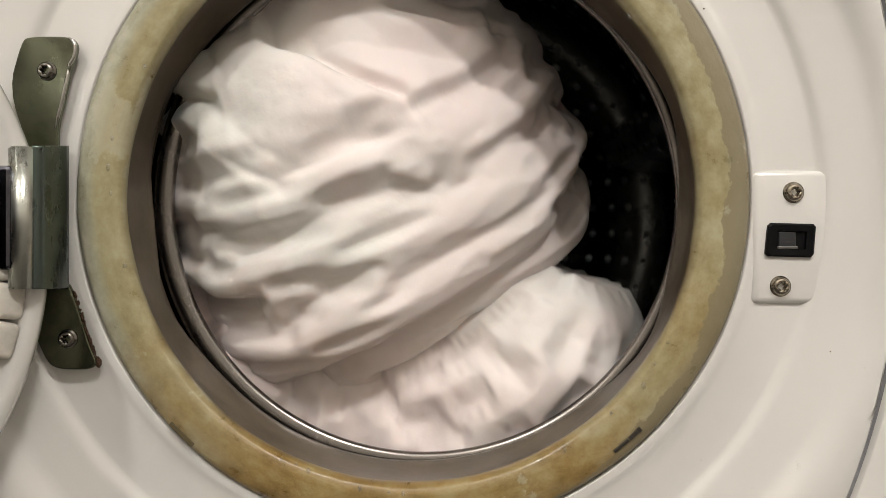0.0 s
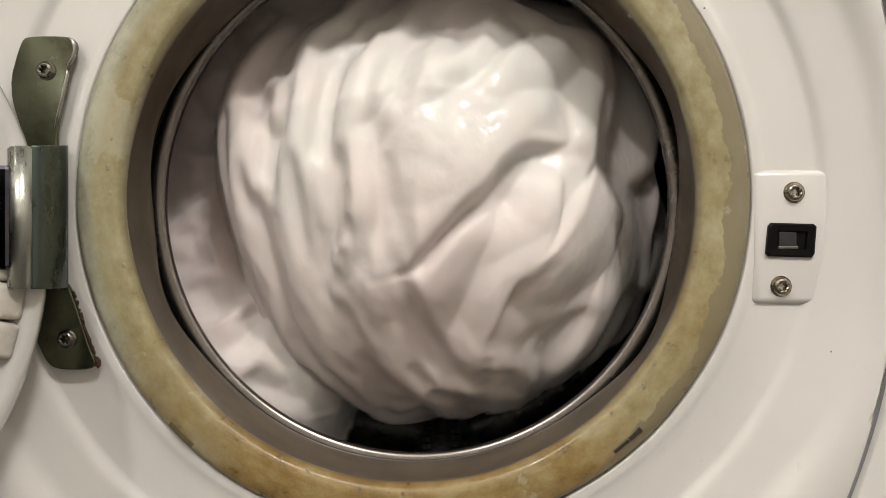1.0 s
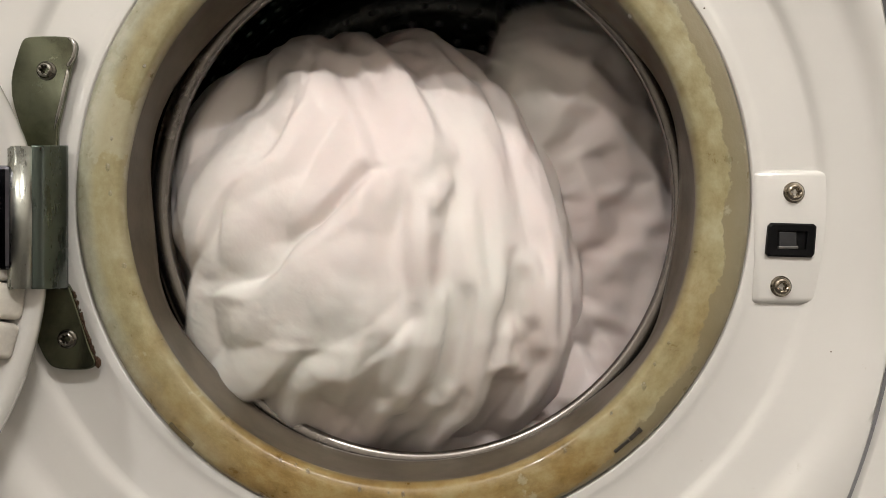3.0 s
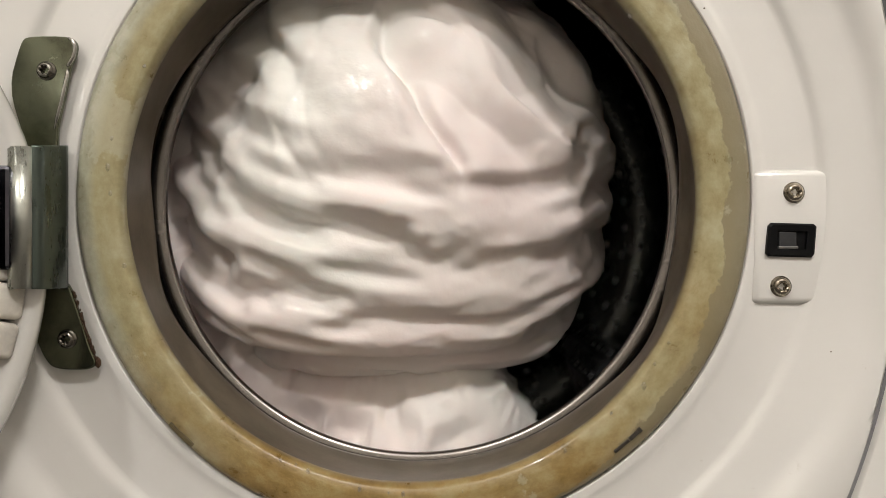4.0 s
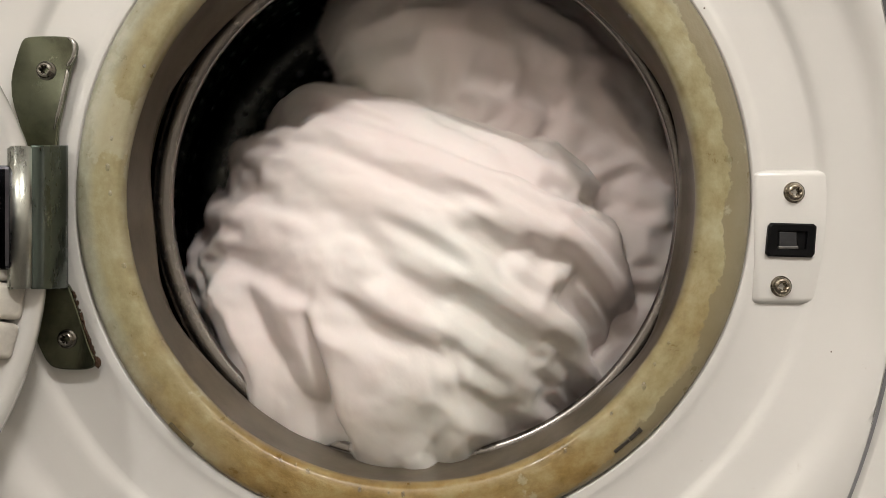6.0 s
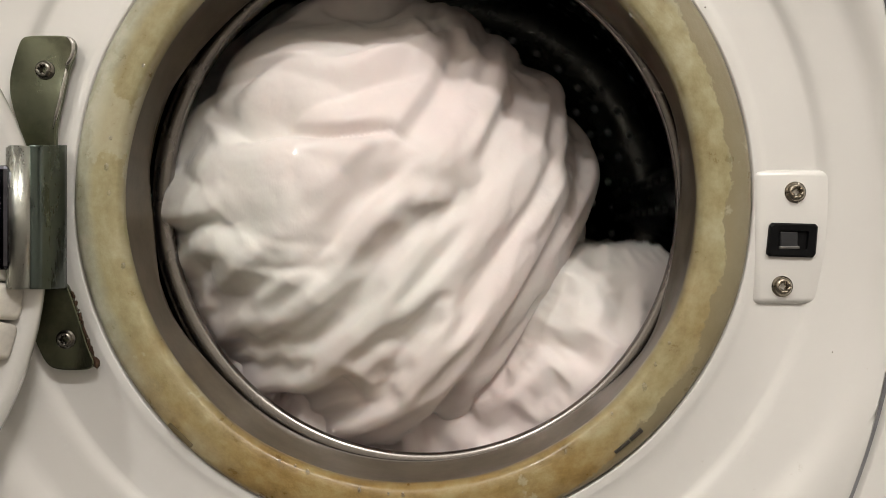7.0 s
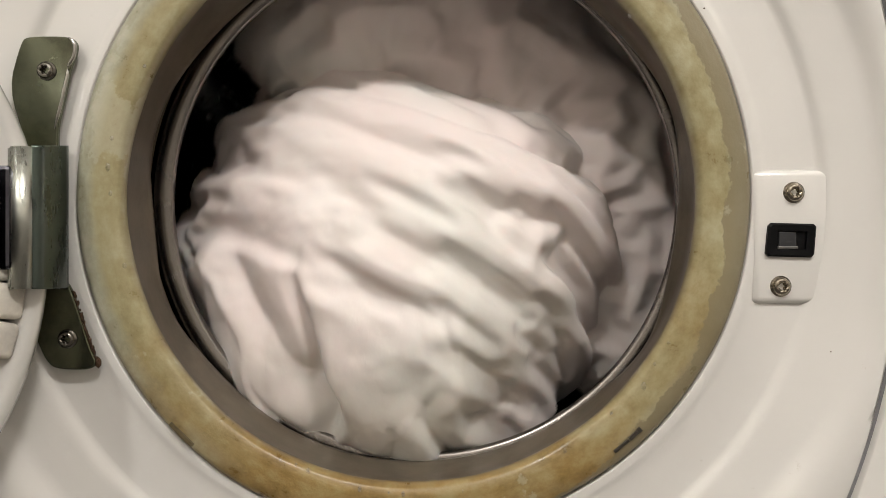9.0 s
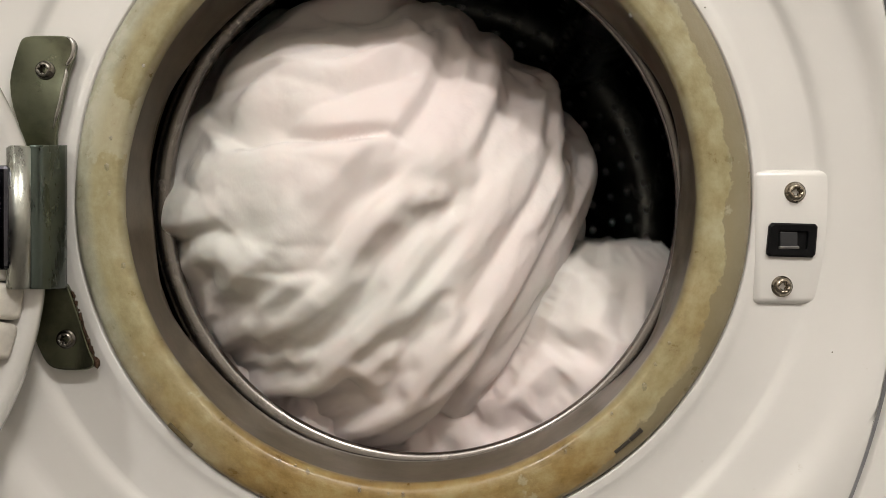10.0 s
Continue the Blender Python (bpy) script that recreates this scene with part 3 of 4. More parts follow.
def hinge():
    hg = part("hinge", plate([(fx(u), fz(v)) for u, v in rounded(((48, 80), (60, 70), (136, 70), (147, 84), (144, 104), (134, 124), (126, 168), (112, 225), (112, 262), (122, 500), (132, 502),
                                                         (150, 555), (168, 612), (181, 641), (168, 652), (106, 651), (88, 630), (66, 575), (62, 510), (58, 262), (26, 160)))], -0.0062, -0.0030, 0.0007),
              ZINC, machine, "worn yellow-zinc steel door hinge")
    bm = bmesh.new()
    prof = [(122, -0.0064), (117, -0.010), (100, -0.021), (80, -0.034), (58, -0.042), (56, -0.0400), (78, -0.032), (98, -0.018), (110, -0.008), (114, -0.004)]
    rows = [[bm.verts.new((fx(u, y), y, fz(v, y))) for u, y in prof] for v in (258, 261, 508, 512)]
    for p, q in zip(rows, rows[1:]):
        for i in range(len(prof)):
            bm.faces.new((p[i], p[(i + 1) % len(prof)], q[(i + 1) % len(prof)], q[i]))
    for p in (rows[0], rows[-1]):
        bm.faces.new(p)
    bmesh.ops.recalc_face_normals(bm, faces=bm.faces[:])
    part("hinge_leaf", bm, LEAF, hg, "bent dark zinc leaf", True)
    bm = bmesh.new()
    bmesh.ops.create_cone(bm, cap_ends=True, segments=24, radius1=0.0062, radius2=0.0062, depth=248 * MM * (1 - 0.036 / DIST), matrix=Matrix.Translation((fx(40, -0.040), -0.040, fz(386, -0.040))))
    bmesh.ops.bevel(bm, geom=[e for e in bm.edges if len(e.link_faces) == 2 and e.calc_face_angle() > 1.0], offset=0.001, segments=2, affect="EDGES")
    part("hinge_barrel", bm, BARREL, hg, "scratched shiny barrel", True)
    part("hinge_pin", box(fx(-90, -0.046), fx(20, -0.046), -0.047, -0.040, fz(478, -0.046), fz(293, -0.046), 0.002), make_metal("dark_steel", (0.12, 0.12, 0.14), 0.2, 0.06, 60), hg, "dark steel hinge arm")
    for u, v in ((83, 126), (120, 600)):
        hex_screw(hg, u, v, -0.0064, 17 * MM, "screw", BRIGHT_DULL)
    # turned-up edges, in paler steel than the plate to paint their highlight
    for pts, r in ((((134, 73), (141, 77), (145, 86), (145, 97), (142, 108), (136, 118), (132, 123)), 0.0011), (((133, 126), (132, 138), (127, 160), (122, 184), (115, 210), (110, 232)), 0.0010)):
        part("turned_edge", bead([Vector((fx(u - 3), -0.0060, fz(v))) for u, v in pts], r), BRIGHT, hg, "turned-up edge, its highlight put into paler steel", True)
    # rust along the edge
    bm = bmesh.new()
    rnd = random.Random(4)
    for k in range(110):
        f = k / 109
        u, v = 134 + 45 * f + rnd.uniform(-2, 3.5), 513 + 131 * f
        s = rnd.uniform(0.0003, 0.0009) * (2.0 if f > 0.96 else 1)
        bmesh.ops.create_icosphere(bm, subdivisions=1, radius=s, matrix=Matrix.Translation((fx(u), -0.0045 + rnd.uniform(-0.001, 0.001), fz(v))) @ Matrix.Diagonal((1, 0.8, rnd.uniform(1, 2), 1)))
    part("rust_crust", bm, RUST, hg, "crumbling brown rust")


hinge()


def door():
    """The round door, swung open; only its rim by the hinge comes into view."""
    d = new("door")
    d.parent = machine
    d["label"] = "open round white plastic door"
    part("outer_ring", turned([(0.150, 0.004), (0.158, -0.012), (0.164, -0.013), (0.168, -0.009), (0.1685, -0.004), (0.1705, -0.003), (0.172, 0.004), (0.170, 0.022), (0.160, 0.034), (0.12, 0.040), (0.001, 0.042)], 120), ENAMEL, d, "white door ring", True)
    part("inner_frame", turned([(0.151, 0.0), (0.146, -0.010), (0.138, -0.012), (0.128, -0.008), (0.120, 0.006), (0.119, 0.02)], 120), CREAM, d, "cream plastic inner frame", True)
    for k in range(5):
        a = math.radians(-15 + 7.2 * k)
        b = part("rib", box(0.137, 0.157, -0.0135, 0.004, -0.0088, 0.0088, 0.003, 3), CREAM, d, "", True)
        b.rotation_euler = (0, -a, 0)
    part("glass_bowl", turned([(0.124, 0.0), (0.118, -0.03), (0.10, -0.06), (0.07, -0.075), (0.001, -0.08)], 64), BLACK, d, "dark glass bowl", True)
    edge = Vector((fx(86, -0.015), -0.015, fz(458, -0.015)))
    away = Vector((-math.cos(radians(50)), -math.sin(radians(50)), 0))
    d.matrix_local = Matrix.Translation(edge + away * 0.172) @ pose(0, 0, 0, 0, 0, 50)
    return d


door()


# ---------------------------------------------------------------- laundry
def lattice(p, seed):
    """Gradient noise at the points p (n, 3), about -1 to 1."""
    rs = np.random.RandomState(seed)
    perm = rs.permutation(256)
    grads = rs.normal(size=(256, 3))
    grads /= np.linalg.norm(grads, axis=1)[:, None]
    i = np.floor(p).astype(int)
    f = p - i
    w = f * f * f * (f * (f * 6 - 15) + 10)
    out = np.zeros(len(p))
    for dx in (0, 1):
        for dy in (0, 1):
            for dz in (0, 1):
                h = perm[(perm[(perm[(i[:, 0] + dx) & 255] + i[:, 1] + dy) & 255] + i[:, 2] + dz) & 255]
                g = np.sum(grads[h] * (f - np.array((dx, dy, dz))), axis=1)
                out += g * (w[:, 0] if dx else 1 - w[:, 0]) * (w[:, 1] if dy else 1 - w[:, 1]) * (w[:, 2] if dz else 1 - w[:, 2])
    return out * 1.6


def step(a, b, x):
    k = np.clip((x - a) / (b - a), 0, 1)
    return k * k * (3 - 2 * k)


def grid_faces(nu, nv):
    """Faces of nu rings of nv points, closed round."""
    i, j = np.meshgrid(np.arange(nu - 1), np.arange(nv), indexing="ij")
    a, b = i * nv + j, i * nv + (j + 1) % nv
    return np.stack((a, b, b + nv, a + nv), -1).reshape(-1, 4)


def crumple(P, eu, ev, confine, rounds, seed, jitter):
    """Lets a sheet with too much cloth (eu, ev: how much longer it is along u and v) buckle into folds between two shells."""
    rs = np.random.RandomState(seed)
    P = P.copy()

    def long(d):
        return np.sqrt((d * d).sum(-1)) + 1e-9

    ru0, rv0 = long(P[1:] - P[:-1]), long(np.roll(P, -1, 1) - P)
    P += rs.normal(size=P.shape) * jitter
    for it in range(rounds):
        f = min(1.0, (it + 1) / (0.6 * rounds))
        ru, rv = ru0 * (1 + (eu - 1) * f), rv0 * (1 + (ev - 1) * f)
        for par in (0, 1):
            n = (P.shape[0] - par) // 2
            a, b = P[par:par + 2 * n:2], P[par + 1:par + 2 * n:2]
            d = b - a
            c = (0.5 * (1 - ru[par::2][:n] / long(d)))[..., None] * d
            a += c
            b -= c
        for par in (0, 1):
            Q, r = np.roll(P, -par, 1), np.roll(rv, -par, 1)
            a, b = Q[:, 0::2], Q[:, 1::2]
            d = b - a
            c = (0.5 * (1 - r[:, 0::2] / long(d)))[..., None] * d
            a += c
            b -= c
            P = np.roll(Q, par, 1)
        # shear
        for way in (1, -1):
            d = np.roll(P, -way, 1)[1:] - P[:-1]
            rest = np.sqrt(ru ** 2 + (rv[:-1] if way > 0 else np.roll(rv[:-1], 1, 1)) ** 2)
            c = (0.12 * (1 - rest / long(d)))[..., None] * d
            P[:-1] += c
            P[1:] -= np.roll(c, way, 1)
        # stiffness against sharp kinks
        d = P[2:] - P[:-2]
        c = (0.18 * np.minimum(0, 1 - 0.92 * (ru[1:] + ru[:-1]) / long(d)))[..., None] * d
        P[:-2] += c
        P[2:] -= c
        d = np.roll(P, -2, 1) - P
        c = (0.18 * np.minimum(0, 1 - 0.92 * (rv + np.roll(rv, -1, 1)) / long(d)))[..., None] * d
        P += c
        P -= np.roll(c, 2, 1)
        P = confine(P)
    return P


def finer(P):
    """Twice as many points each way, on smooth curves through the old ones."""
    E = np.concatenate((2 * P[:1] - P[1:2], P, 2 * P[-1:] - P[-2:-1]))
    mid = (-E[:-3] + 9 * E[1:-2] + 9 * E[2:-1] - E[3:]) / 16
    out = np.empty((2 * P.shape[0] - 1,) + P.shape[1:])
    out[0::2], out[1::2] = P, mid
    mid = (-np.roll(out, 1, 1) + 9 * out + 9 * np.roll(out, -1, 1) - np.roll(out, -2, 1)) / 16
    res = np.empty((out.shape[0], 2 * out.shape[1], 3))
    res[:, 0::2], res[:, 1::2] = out, mid
    return res


def closed(P):
    """Caps both ends with a collapsed ring."""
    ends = [np.repeat(P[i].mean(0)[None, None], P.shape[1], 1) for i in (0, -1)]
    return np.concatenate((ends[0], P, ends[1]))


def crown_folds(P):
    """Lays large overlapping folds on the crown: each soft on one side, with a sharp edge on the other."""
    n = P / np.sqrt((P * P).sum(-1))[..., None]
    flat = n.reshape(-1, 3)

    def field(scale, seed):
        return lattice(flat * scale + 3 * seed, seed).reshape(n.shape[:2])

    n = n + 0.075 * np.stack([field(2.3, 20 + k) for k in range(3)], -1) + 0.03 * np.stack([field(5.0, 24 + k) for k in range(3)], -1)
    out = np.arccos(np.clip(n[..., 0], -1, 1))
    top = step(1.30, 0.85, out + 0.25 * field(2.0, 2))
    high = np.zeros(out.shape)
    rnd = random.Random(17)
    count = 30
    for k in range(count):
        turn, tilt = 2 * math.pi * (k * 0.382 + 0.05 * rnd.random()), 0.10 + 1.05 * math.sqrt((k + 0.5) / count)
        c = np.array((math.cos(tilt), math.sin(tilt) * math.cos(turn), math.sin(tilt) * math.sin(turn)))
        e1 = np.cross(c, (1.0, 0.0, 0.0))
        e1 /= np.linalg.norm(e1)
        e2 = np.cross(c, e1)
        d = n - c
        p, q = d @ e1, d @ e2
        way = rnd.gauss(0.6, 0.8) + math.pi * (rnd.random() < 0.3)
        s, l = p * math.cos(way) + q * math.sin(way), -p * math.sin(way) + q * math.cos(way)
        s = s + rnd.uniform(-0.5, 0.5) * l * l
        soft, long, tall = rnd.uniform(0.08, 0.26), rnd.uniform(0.25, 0.60), rnd.uniform(0.012, 0.027)
        rise = np.where(s < 0, np.exp(-(np.minimum(s, 0) / soft) ** 2 * 0.7), 1 - step(0.0, 0.085, s))
        fold = tall * rise * np.exp(-(l / long) ** 4) * step(-0.2, 0.3, n @ c)
        high = np.maximum(high, fold) + 0.25 * np.minimum(high, fold)
    high += 0.0022 * np.abs(field(6.0, 29)) + 0.004 * np.abs(field(3.1, 30))
    high = 0.027 * np.tanh(high / 0.027)
    return P * (1 + (top * (high - 0.007) / 0.145)[..., None])


def knot():
    """The tight ball of wound cloth: a crumpled crown at +x, long folds wound round it behind."""
    nu, nv = 68, 96
    al, be = np.meshgrid(np.linspace(0.08, math.pi - 0.10, nu), np.arange(nv) * 2 * math.pi / nv, indexing="ij")
    n = np.stack((np.cos(al), np.sin(al) * np.cos(be), np.sin(al) * np.sin(be)), -1)
    flat = n.reshape(-1, 3)

    def field(scale, seed):
        return lattice(flat * scale + 3 * seed, seed).reshape(al.shape)

    def bands(across, along, seed):
        """Noise drawn out round the ball, as the cloth is wound."""
        p = np.stack((al * across, along * np.cos(be), along * np.sin(be)), -1)
        return lattice(p.reshape(-1, 3) + 5 * seed, seed).reshape(al.shape)

    def pillow(phase, sharp):
        """Round ridges with narrow creases between them."""
        return (np.sin(phase) ** 2 + 0.003) ** sharp

    def lapped(phase):
        """Layers that overlap: a slow rise to an edge, then a step down."""
        f = (phase / math.pi) % 1.0
        return (f / 0.86) ** 0.7 * step(1.0, 0.86, f)

    w, w2 = field(1.1, 1), field(2.0, 2)
    top = step(1.25, 0.70, al + 0.28 * w2)
    wound_a = pillow(10.5 * al + 0.5 * be + 2.1 * w + 0.5 * w2, 0.24)
    wound_b = 0.85 * lapped(11.0 * al - 1.0 * be + 1.5 * w2 + 1.5)
    wound_c = pillow(7.0 * al + 1.5 * be + 1.8 * w + 0.4, 0.20)
    pick = step(-0.25, 0.25, bands(2.4, 0.9, 4))
    pick_c = step(0.05, 0.35, bands(1.8, 1.1, 5))
    wound = (wound_a * pick + wound_b * (1 - pick)) * (1 - pick_c) + 1.25 * wound_c * pick_c
    wound = wound * (0.45 + 0.75 * step(-0.5, 0.5, bands(3.0, 1.2, 6)))
    r0 = 0.1430 + 0.006 * field(1.3, 10) + 0.0110 * wound * (1 - top) + top * (0.010 * np.abs(field(1.5, 8)) + 0.001)
    slim = 1 - 0.05 * step(1.45, 2.4, al) - 0.22 * step(2.0, 2.9, al)
    shape = np.stack((np.where(n[..., 0] > 0, 1.06, 0.87), slim, slim), -1)

    def shell(P, r, shp, lo, hi):
        Q = P / shp
        d = np.sqrt((Q * Q).sum(-1)) + 1e-9
        return P * (np.clip(d, r - lo, r + hi) / d)[..., None]

    P = smooth = n * r0[..., None] * shape
    eu = 1.01 + 0.15 * step(-0.35, 0.4, bands(2.6, 1.0, 7)) * (1 - 0.8 * top)
    ev = 1.0 + 0.02 * step(0, 0.5, w2)
    P = crumple(P, eu[:-1], ev, lambda q: shell(q, r0, shape, 0.006, 0.005), 300, 5, 0.0004)
    P = P * (1 - top[..., None]) + smooth * top[..., None]
    P, r1, shape1 = finer(P), finer(np.repeat(r0[..., None], 3, -1))[..., 0], finer(shape)
    calm = 1 - finer(np.repeat(top[..., None], 3, -1))[..., 0]
    P = crumple(P, 1 + 0.012 * calm[:-1], 1 + 0.004 * calm, lambda q: shell(q, r1, shape1, 0.010, 0.009), 40, 6, 0.0001)
    P = finer(P)
    # stitched seams: narrow raised lines from the crown to the neck
    rows, cols = np.arange(P.shape[0]), np.arange(P.shape[1])
    for j, sway in ((0.10, 9.0), (0.43, 6.0), (0.71, 11.0)):
        mid = j * P.shape[1] + sway * np.sin(rows / 31.0 + 9 * j)
        off = (cols[None] - mid[:, None] + P.shape[1] / 2) % P.shape[1] - P.shape[1] / 2
        P *= 1 + (0.004 * np.exp(-(off / 1.2) ** 2) * step(40, 70, rows)[:, None])[..., None]
    P = closed(crown_folds(P)) * 1.065
    return part_from("knot", P.reshape(-1, 3), grid_faces(*P.shape[:2]), CLOTH, laundry, "tightly wound ball of wet white cloth")


def tail():
    """The loose end: a fat crescent of crumpled cloth behind the ball, along the drum's wall."""
    nu, nv = 52, 36
    u, be = np.meshgrid(np.linspace(0.02, 0.98, nu), np.arange(nv) * 2 * math.pi / nv, indexing="ij")
    arc = 0.146

    def angles(k):
        return np.radians(50 + 178 * k)

    def depth(k):
        return 0.002 + 0.045 * (1 - k) ** 1.5

    def thick(k):
        return np.sqrt(np.clip(1 - np.abs(2 * k - 1) ** 7, 0.02, 1))

    def shell(P, lo, hi):
        a = np.degrees(np.arctan2(P[..., 2], P[..., 0])) % 360
        k = np.clip((a - 50) / 178, 0.01, 0.99)
        c = np.stack((arc * np.cos(angles(k)), depth(k), arc * np.sin(angles(k))), -1)
        d = P - c
        r = np.sqrt((d * d).sum(-1)) / thick(k) + 1e-9
        Q = c + d * (np.clip(r, lo, hi) / r)[..., None]
        rad = np.hypot(Q[..., 0], Q[..., 2])
        Q[..., (0, 2)] *= (np.minimum(rad, 0.232) / rad)[..., None]
        return Q

    c, s = np.cos(be), np.sin(be)
    rad = arc + 0.078 * thick(u) * c
    P = np.stack((rad * np.cos(angles(u)), depth(u) + 0.078 * thick(u) * s, rad * np.sin(angles(u))), -1)
    w = lattice(P.reshape(-1, 3) * 14 + 3, 31).reshape(u.shape)
    w2 = lattice(P.reshape(-1, 3) * 11 + 13, 32).reshape(u.shape)
    P = crumple(P, (1.02 + 0.12 * step(-0.2, 0.45, w))[:-1], 1.03 + 0.13 * step(-0.3, 0.4, w2), lambda q: shell(q, 0.070, 0.094), 380, 9, 0.0012)
    P = finer(P)
    P = crumple(P, np.full((P.shape[0] - 1, P.shape[1]), 1.014), np.full(P.shape[:2], 1.012), lambda q: shell(q, 0.068, 0.096), 40, 10, 0.00015)
    P = closed(finer(finer(P)))
    return part_from("loose_end", P.reshape(-1, 3), grid_faces(*P.shape[:2]), CLOTH, laundry, "loose crumpled end of wet white cloth")


laundry = tagged(new("bed_linen"), "wet white bed linen wound into a ball in the drum", "laundry")
knot()
loose_end = tail()


# ---------------------------------------------------------------- water thrown out of the linen
def strand(length, wide, seed):
    """A twisted rope of falling water with beads along it, hanging from its origin."""
    rnd = random.Random(seed)
    bm = bmesh.new()
    rings, n = [], 30
    ph = rnd.uniform(0, 6)
    for i in range(n):
        f = i / (n - 1)
        w = wide * (0.25 + abs(math.sin(7 * f + ph)) * 0.7 + 0.3 * rnd.random()) * (1 - abs(2 * f - 1) ** 6)
        cx, cy = 0.0035 * math.sin(5 * f + ph), 0.002 * math.cos(4 * f + ph)
        rings.append([bm.verts.new((cx + w * math.cos(k * math.pi / 4), cy + 0.7 * w * math.sin(k * math.pi / 4), -length * f)) for k in range(8)])
    for p, q in zip(rings, rings[1:]):
        for k in range(8):
            bm.faces.new((p[k], p[(k + 1) % 8], q[(k + 1) % 8], q[k]))
    for k in range(16):
        bmesh.ops.create_icosphere(bm, subdivisions=1, radius=rnd.uniform(0.0005, 0.0015), matrix=Matrix.Translation((rnd.uniform(-0.010, 0.010), rnd.uniform(-0.004, 0.004), -length * rnd.uniform(0, 1.1))) @ Matrix.Diagonal((0.7, 0.7, 1.8, 1)))
    bmesh.ops.recalc_face_normals(bm, faces=bm.faces[:])
    return tagged(part("water_strand", bm, DROP, None, "", True), "clear strand of water falling from the wet linen", "water", "falling water")


# place across, depth, top height at 2.5 s, length, thickness
STRANDS = [(tuple(row), strand(row[3], row[4], 40 + i)) for i, row in enumerate((
    (-0.054, 0.012, 0.372, 0.060, 0.0009), (-0.021, 0.006, 0.368, 0.082, 0.0017), (-0.010, 0.010, 0.352, 0.068, 0.0014), (0.003, 0.012, 0.362, 0.072, 0.0012),
    (0.070, 0.030, 0.345, 0.045, 0.0011), (0.112, 0.034, 0.378, 0.040, 0.0011)))]


def splash():
    """A thin rippled sheet of water that runs over the top of the wound ball."""
    nx, nz = 150, 130
    x, z = np.meshgrid(np.linspace(-0.095, 0.085, nx), np.linspace(-0.015, 0.125, nz))
    p = np.stack((x * 70, z * 45, 0 * x), -1).reshape(-1, 3)
    lump = lattice(p + 2, 61) + 0.6 * lattice(p * 2.3 + 5, 62)
    ragged = lattice(p * 0.35 + 9, 63).reshape(x.shape)
    r = 0.1690 + 0.0013 * lump.reshape(x.shape)
    y = -np.sqrt(np.maximum(1e-4, r * r - x * x - z * z))
    verts = np.stack((x, y, z), -1).reshape(-1, 3)
    inside = (((x + 0.005) / 0.085) ** 2 + ((z - 0.055) / 0.066) ** 2 + 0.9 * ragged) < 0.75
    faces = [(j * nx + i, j * nx + i + 1, (j + 1) * nx + i + 1, (j + 1) * nx + i) for j in range(nz - 1) for i in range(nx - 1) if inside[j, i]]
    used = sorted({v for f in faces for v in f})
    at = {v: k for k, v in enumerate(used)}
    return tagged(part_from("water_splash", verts[used], [tuple(at[v] for v in f) for f in faces], FILM, None), "thin rippled sheet of clear water over wet linen", "water")


SPLASH = splash()


# ---------------------------------------------------------------- what moves
# time, turn of the ball's crown round the drum's axis (degrees), its lean to the viewer, the ball's centre beside and above the axis (m)
ROLL = ((0, 112, 22, -.037, .014), (.3, 97, 25, -.028, .014), (.6, 62, 30, -.012, .014), (.9, 20, 35, .002, .008), (1.2, -25, 34, .002, -.006), (1.5, -45, 30, .004, -.032),
        (1.8, -62, 20, -.004, -.034), (2.1, -80, 12, -.004, -.038), (2.4, -108, 18, -.012, -.028), (2.7, -148, 32, -.014, -.030), (3.0, -178, 34, -.028, -.030), (3.4, -222, 28, -.038, -.014),
        (3.8, -265, 25, -.030, .004), (4.1, -288, 30, -.015, .012), (4.4, -318, 40, .008, .018), (4.7, -365, 40, .014, -.008), (5.0, -398, 34, .010, -.025), (5.3, -425, 20, .006, -.050),
        (5.5, -440, 12, .004, -.062), (5.7, -450, 10, 0, -.060), (6.1, -490, 20, -.006, -.044), (6.5, -535, 27, -.020, -.028), (6.8, -570, 27, -.030, -.016), (7.0, -582, 24, -.026, -.012),
        (7.2, -603, 25, -.034, .004), (7.4, -636, 28, -.006, .026), (7.6, -668, 34, .012, .028), (7.8, -715, 36, .014, .008), (8.0, -740, 32, .014, -.010), (8.2, -765, 24, .014, -.034),
        (8.5, -795, 12, .014, -.064), (8.8, -817, 10, 0, -.052), (9.0, -838, 20, -.014, -.034), (9.3, -862, 36, -.012, -.036), (9.5, -882, 38, -.014, -.030), (9.8, -925, 28, -.028, -.018), (10, -940, 24, -.026, -.013))
SWAY = ((0, 13), (.5, 1), (1, 0), (1.5, 5), (2, 4), (2.5, 4), (3.2, 8), (4, 0), (4.5, -14), (5, 6), (5.5, 12), (6.2, 12), (7, 12), (7.5, -8), (8, 2), (8.5, 12), (9, 13), (9.5, 8), (10, 12))
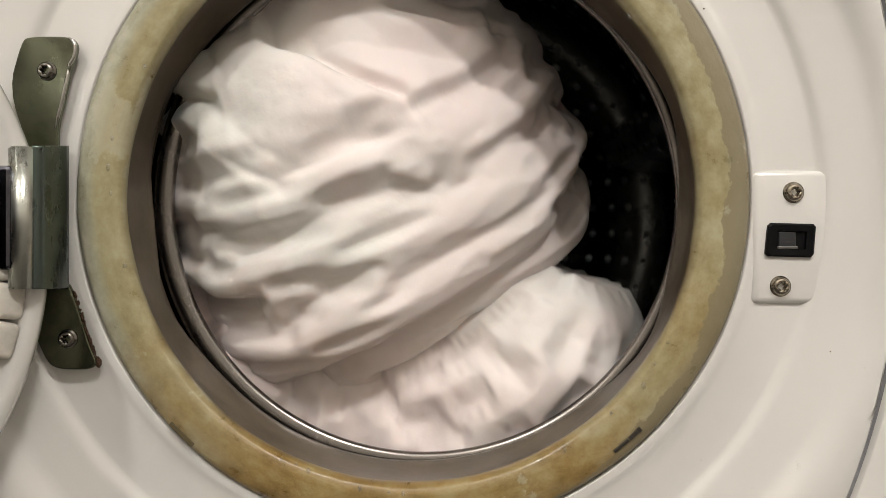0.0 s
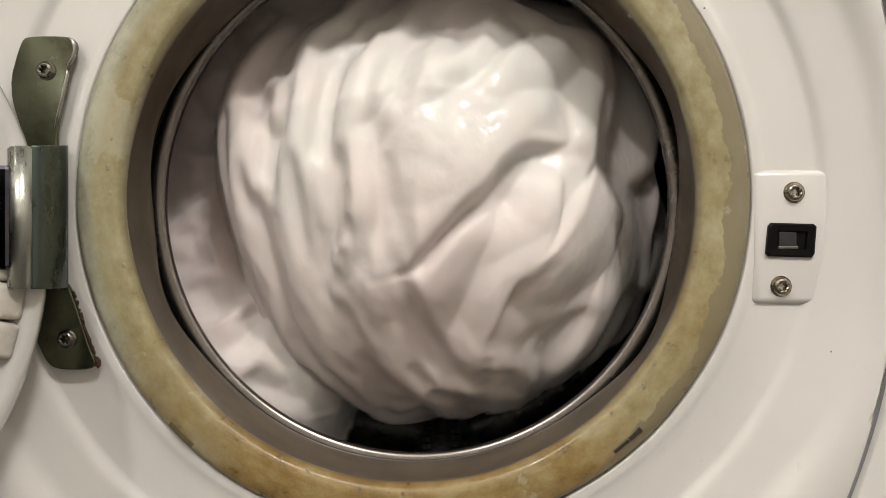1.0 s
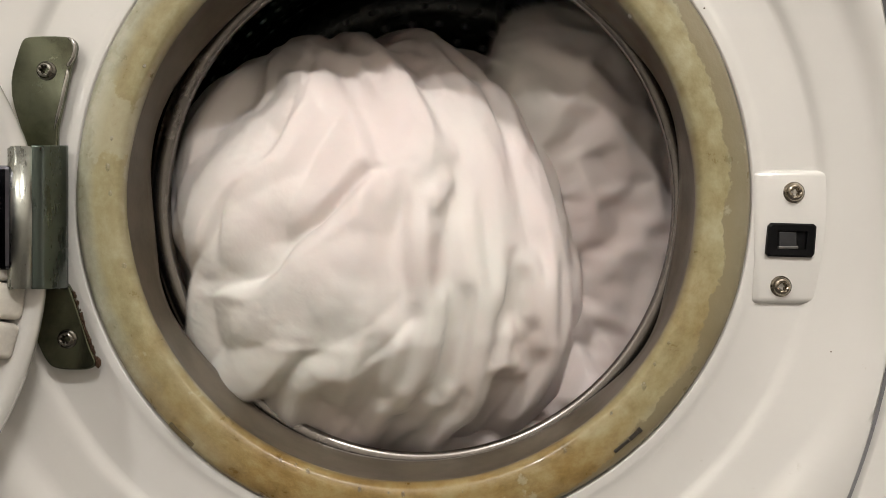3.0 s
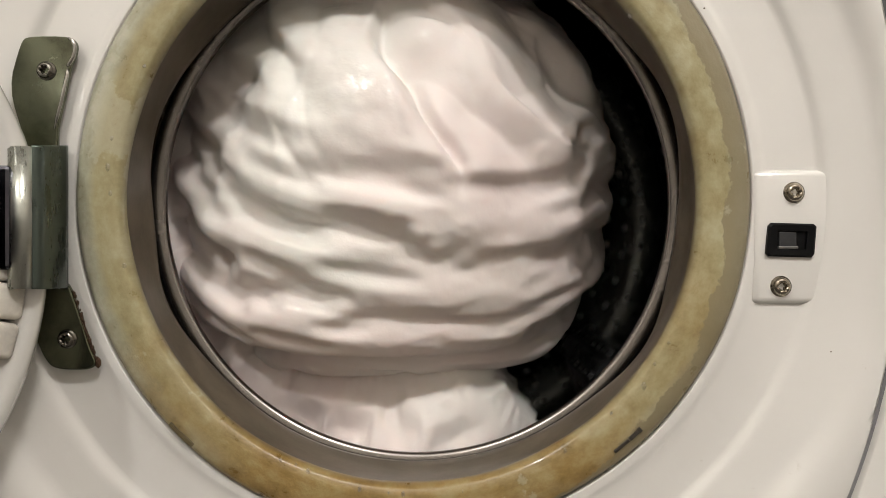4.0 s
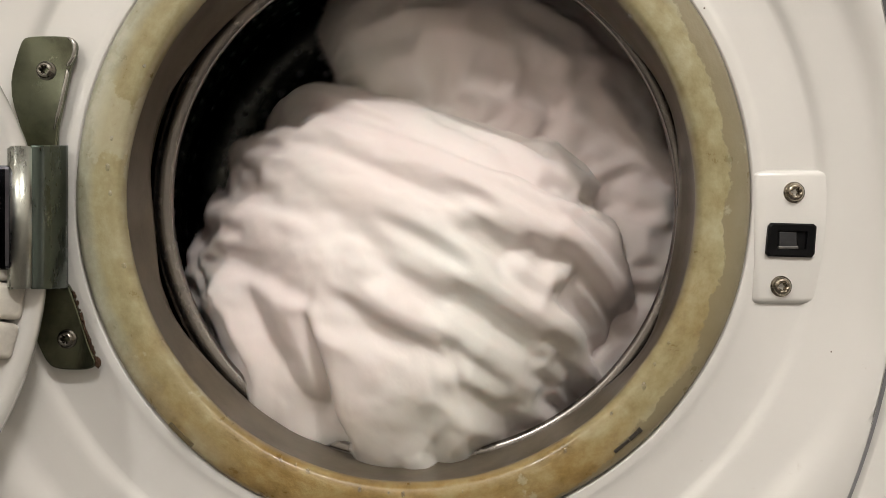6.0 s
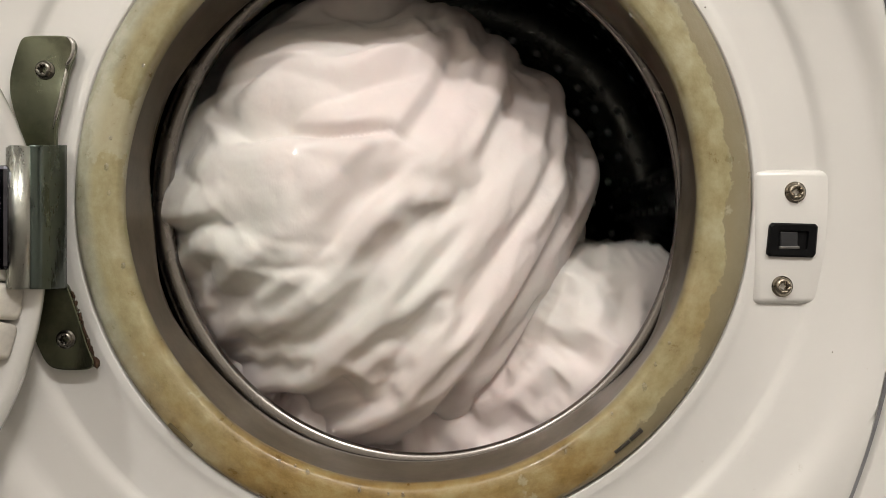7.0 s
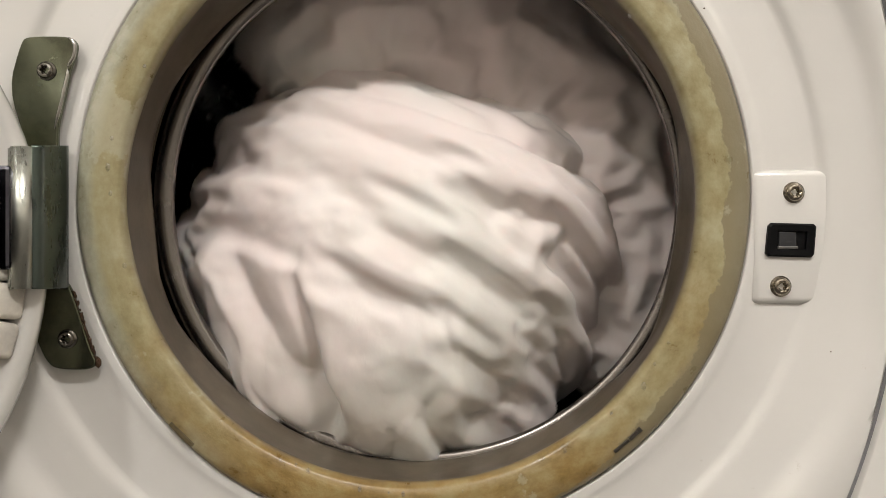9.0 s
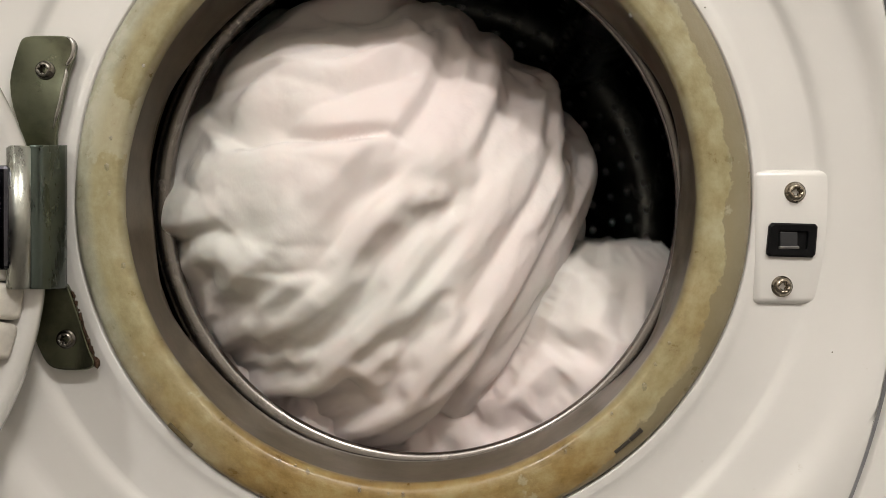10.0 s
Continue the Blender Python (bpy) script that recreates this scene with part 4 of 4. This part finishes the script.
# how far the loose end leans out to the door (m)
FORE = ((0, .024), (.6, .014), (1, 0), (3.4, .012), (4, .014), (4.5, -.006), (5, 0), (6.6, .006), (7, .014), (7.5, -.014), (8, -.004), (9.4, .004), (10, .016))
# how far the loose end runs ahead of the ball or lags behind it (degrees)
LAG = ((0, 6), (.6, 2), (1, 28), (1.5, 28), (2, 18), (2.5, 42), (2.8, 32), (3.3, 4), (4, 2), (4.4, 2), (5, 28), (5.5, 16), (6.2, 5), (7, -4), (7.5, -14), (8, 16), (8.5, 18), (9, 26), (9.5, 0), (10, -5))


def between(rows, t):
    return float(np.interp(t, [a for a, _ in rows], [b for _, b in rows]))


def motions():
    rows = []
    for t, turn, lean, x, z in ROLL:
        m = Matrix.Translation((x, 0.180, AXIS.z + z)) @ pose(0, 0, 0, 0, -turn, 0) @ pose(0, 0, 0, 0, 0, -lean)
        rows.append((t, m))
    walk(laundry, rows)
    walk(loose_end, [(t, pose(0, -0.026 - between(FORE, t), 0, 0, -between(LAG, t), 0.8 * lean)) for t, turn, lean, x, z in ROLL])
    for (x, y, z, length, _), ob in STRANDS:
        inside = Matrix.Translation((x * 0.3, 0.17, 0.44 + length / 2))
        below = Matrix.Translation((x * 0.9, 0.075, 0.215 + length / 2 - 0.02))
        walk(ob, [(0, inside), (2.25, inside), (2.38, Matrix.Translation((x, y, z + 0.045))), (2.5, Matrix.Translation((x, y, z))), (2.62, Matrix.Translation((x, y + 0.004, z - 0.05))),
                  (2.8, below), (10, below)])
    hid = Matrix.Translation((0, 0.300, 0.440))
    walk(SPLASH, [(0, hid), (1.3, hid), (1.65, Matrix.Translation((-0.004, 0.190, 0.480))), (2.0, Matrix.Translation((-0.004, 0.176, 0.425))), (2.25, Matrix.Translation((-0.004, 0.180, 0.400))),
                  (2.6, Matrix.Translation((0, 0.240, 0.400))), (2.9, hid), (10, hid)])
    spin = []
    for i in range(41):
        t = i * 0.25
        s = between(SWAY, t) * 0.000346
        spin.append((t, Matrix.Translation((s, 0, AXIS.z)) @ pose(0, 0, 0, 0, 105.2 * t, 0)))
    walk(drum, spin)
    walk(tub, [(t, Matrix.Translation((s * 0.000346, 0, AXIS.z))) for t, s in SWAY])


motions()
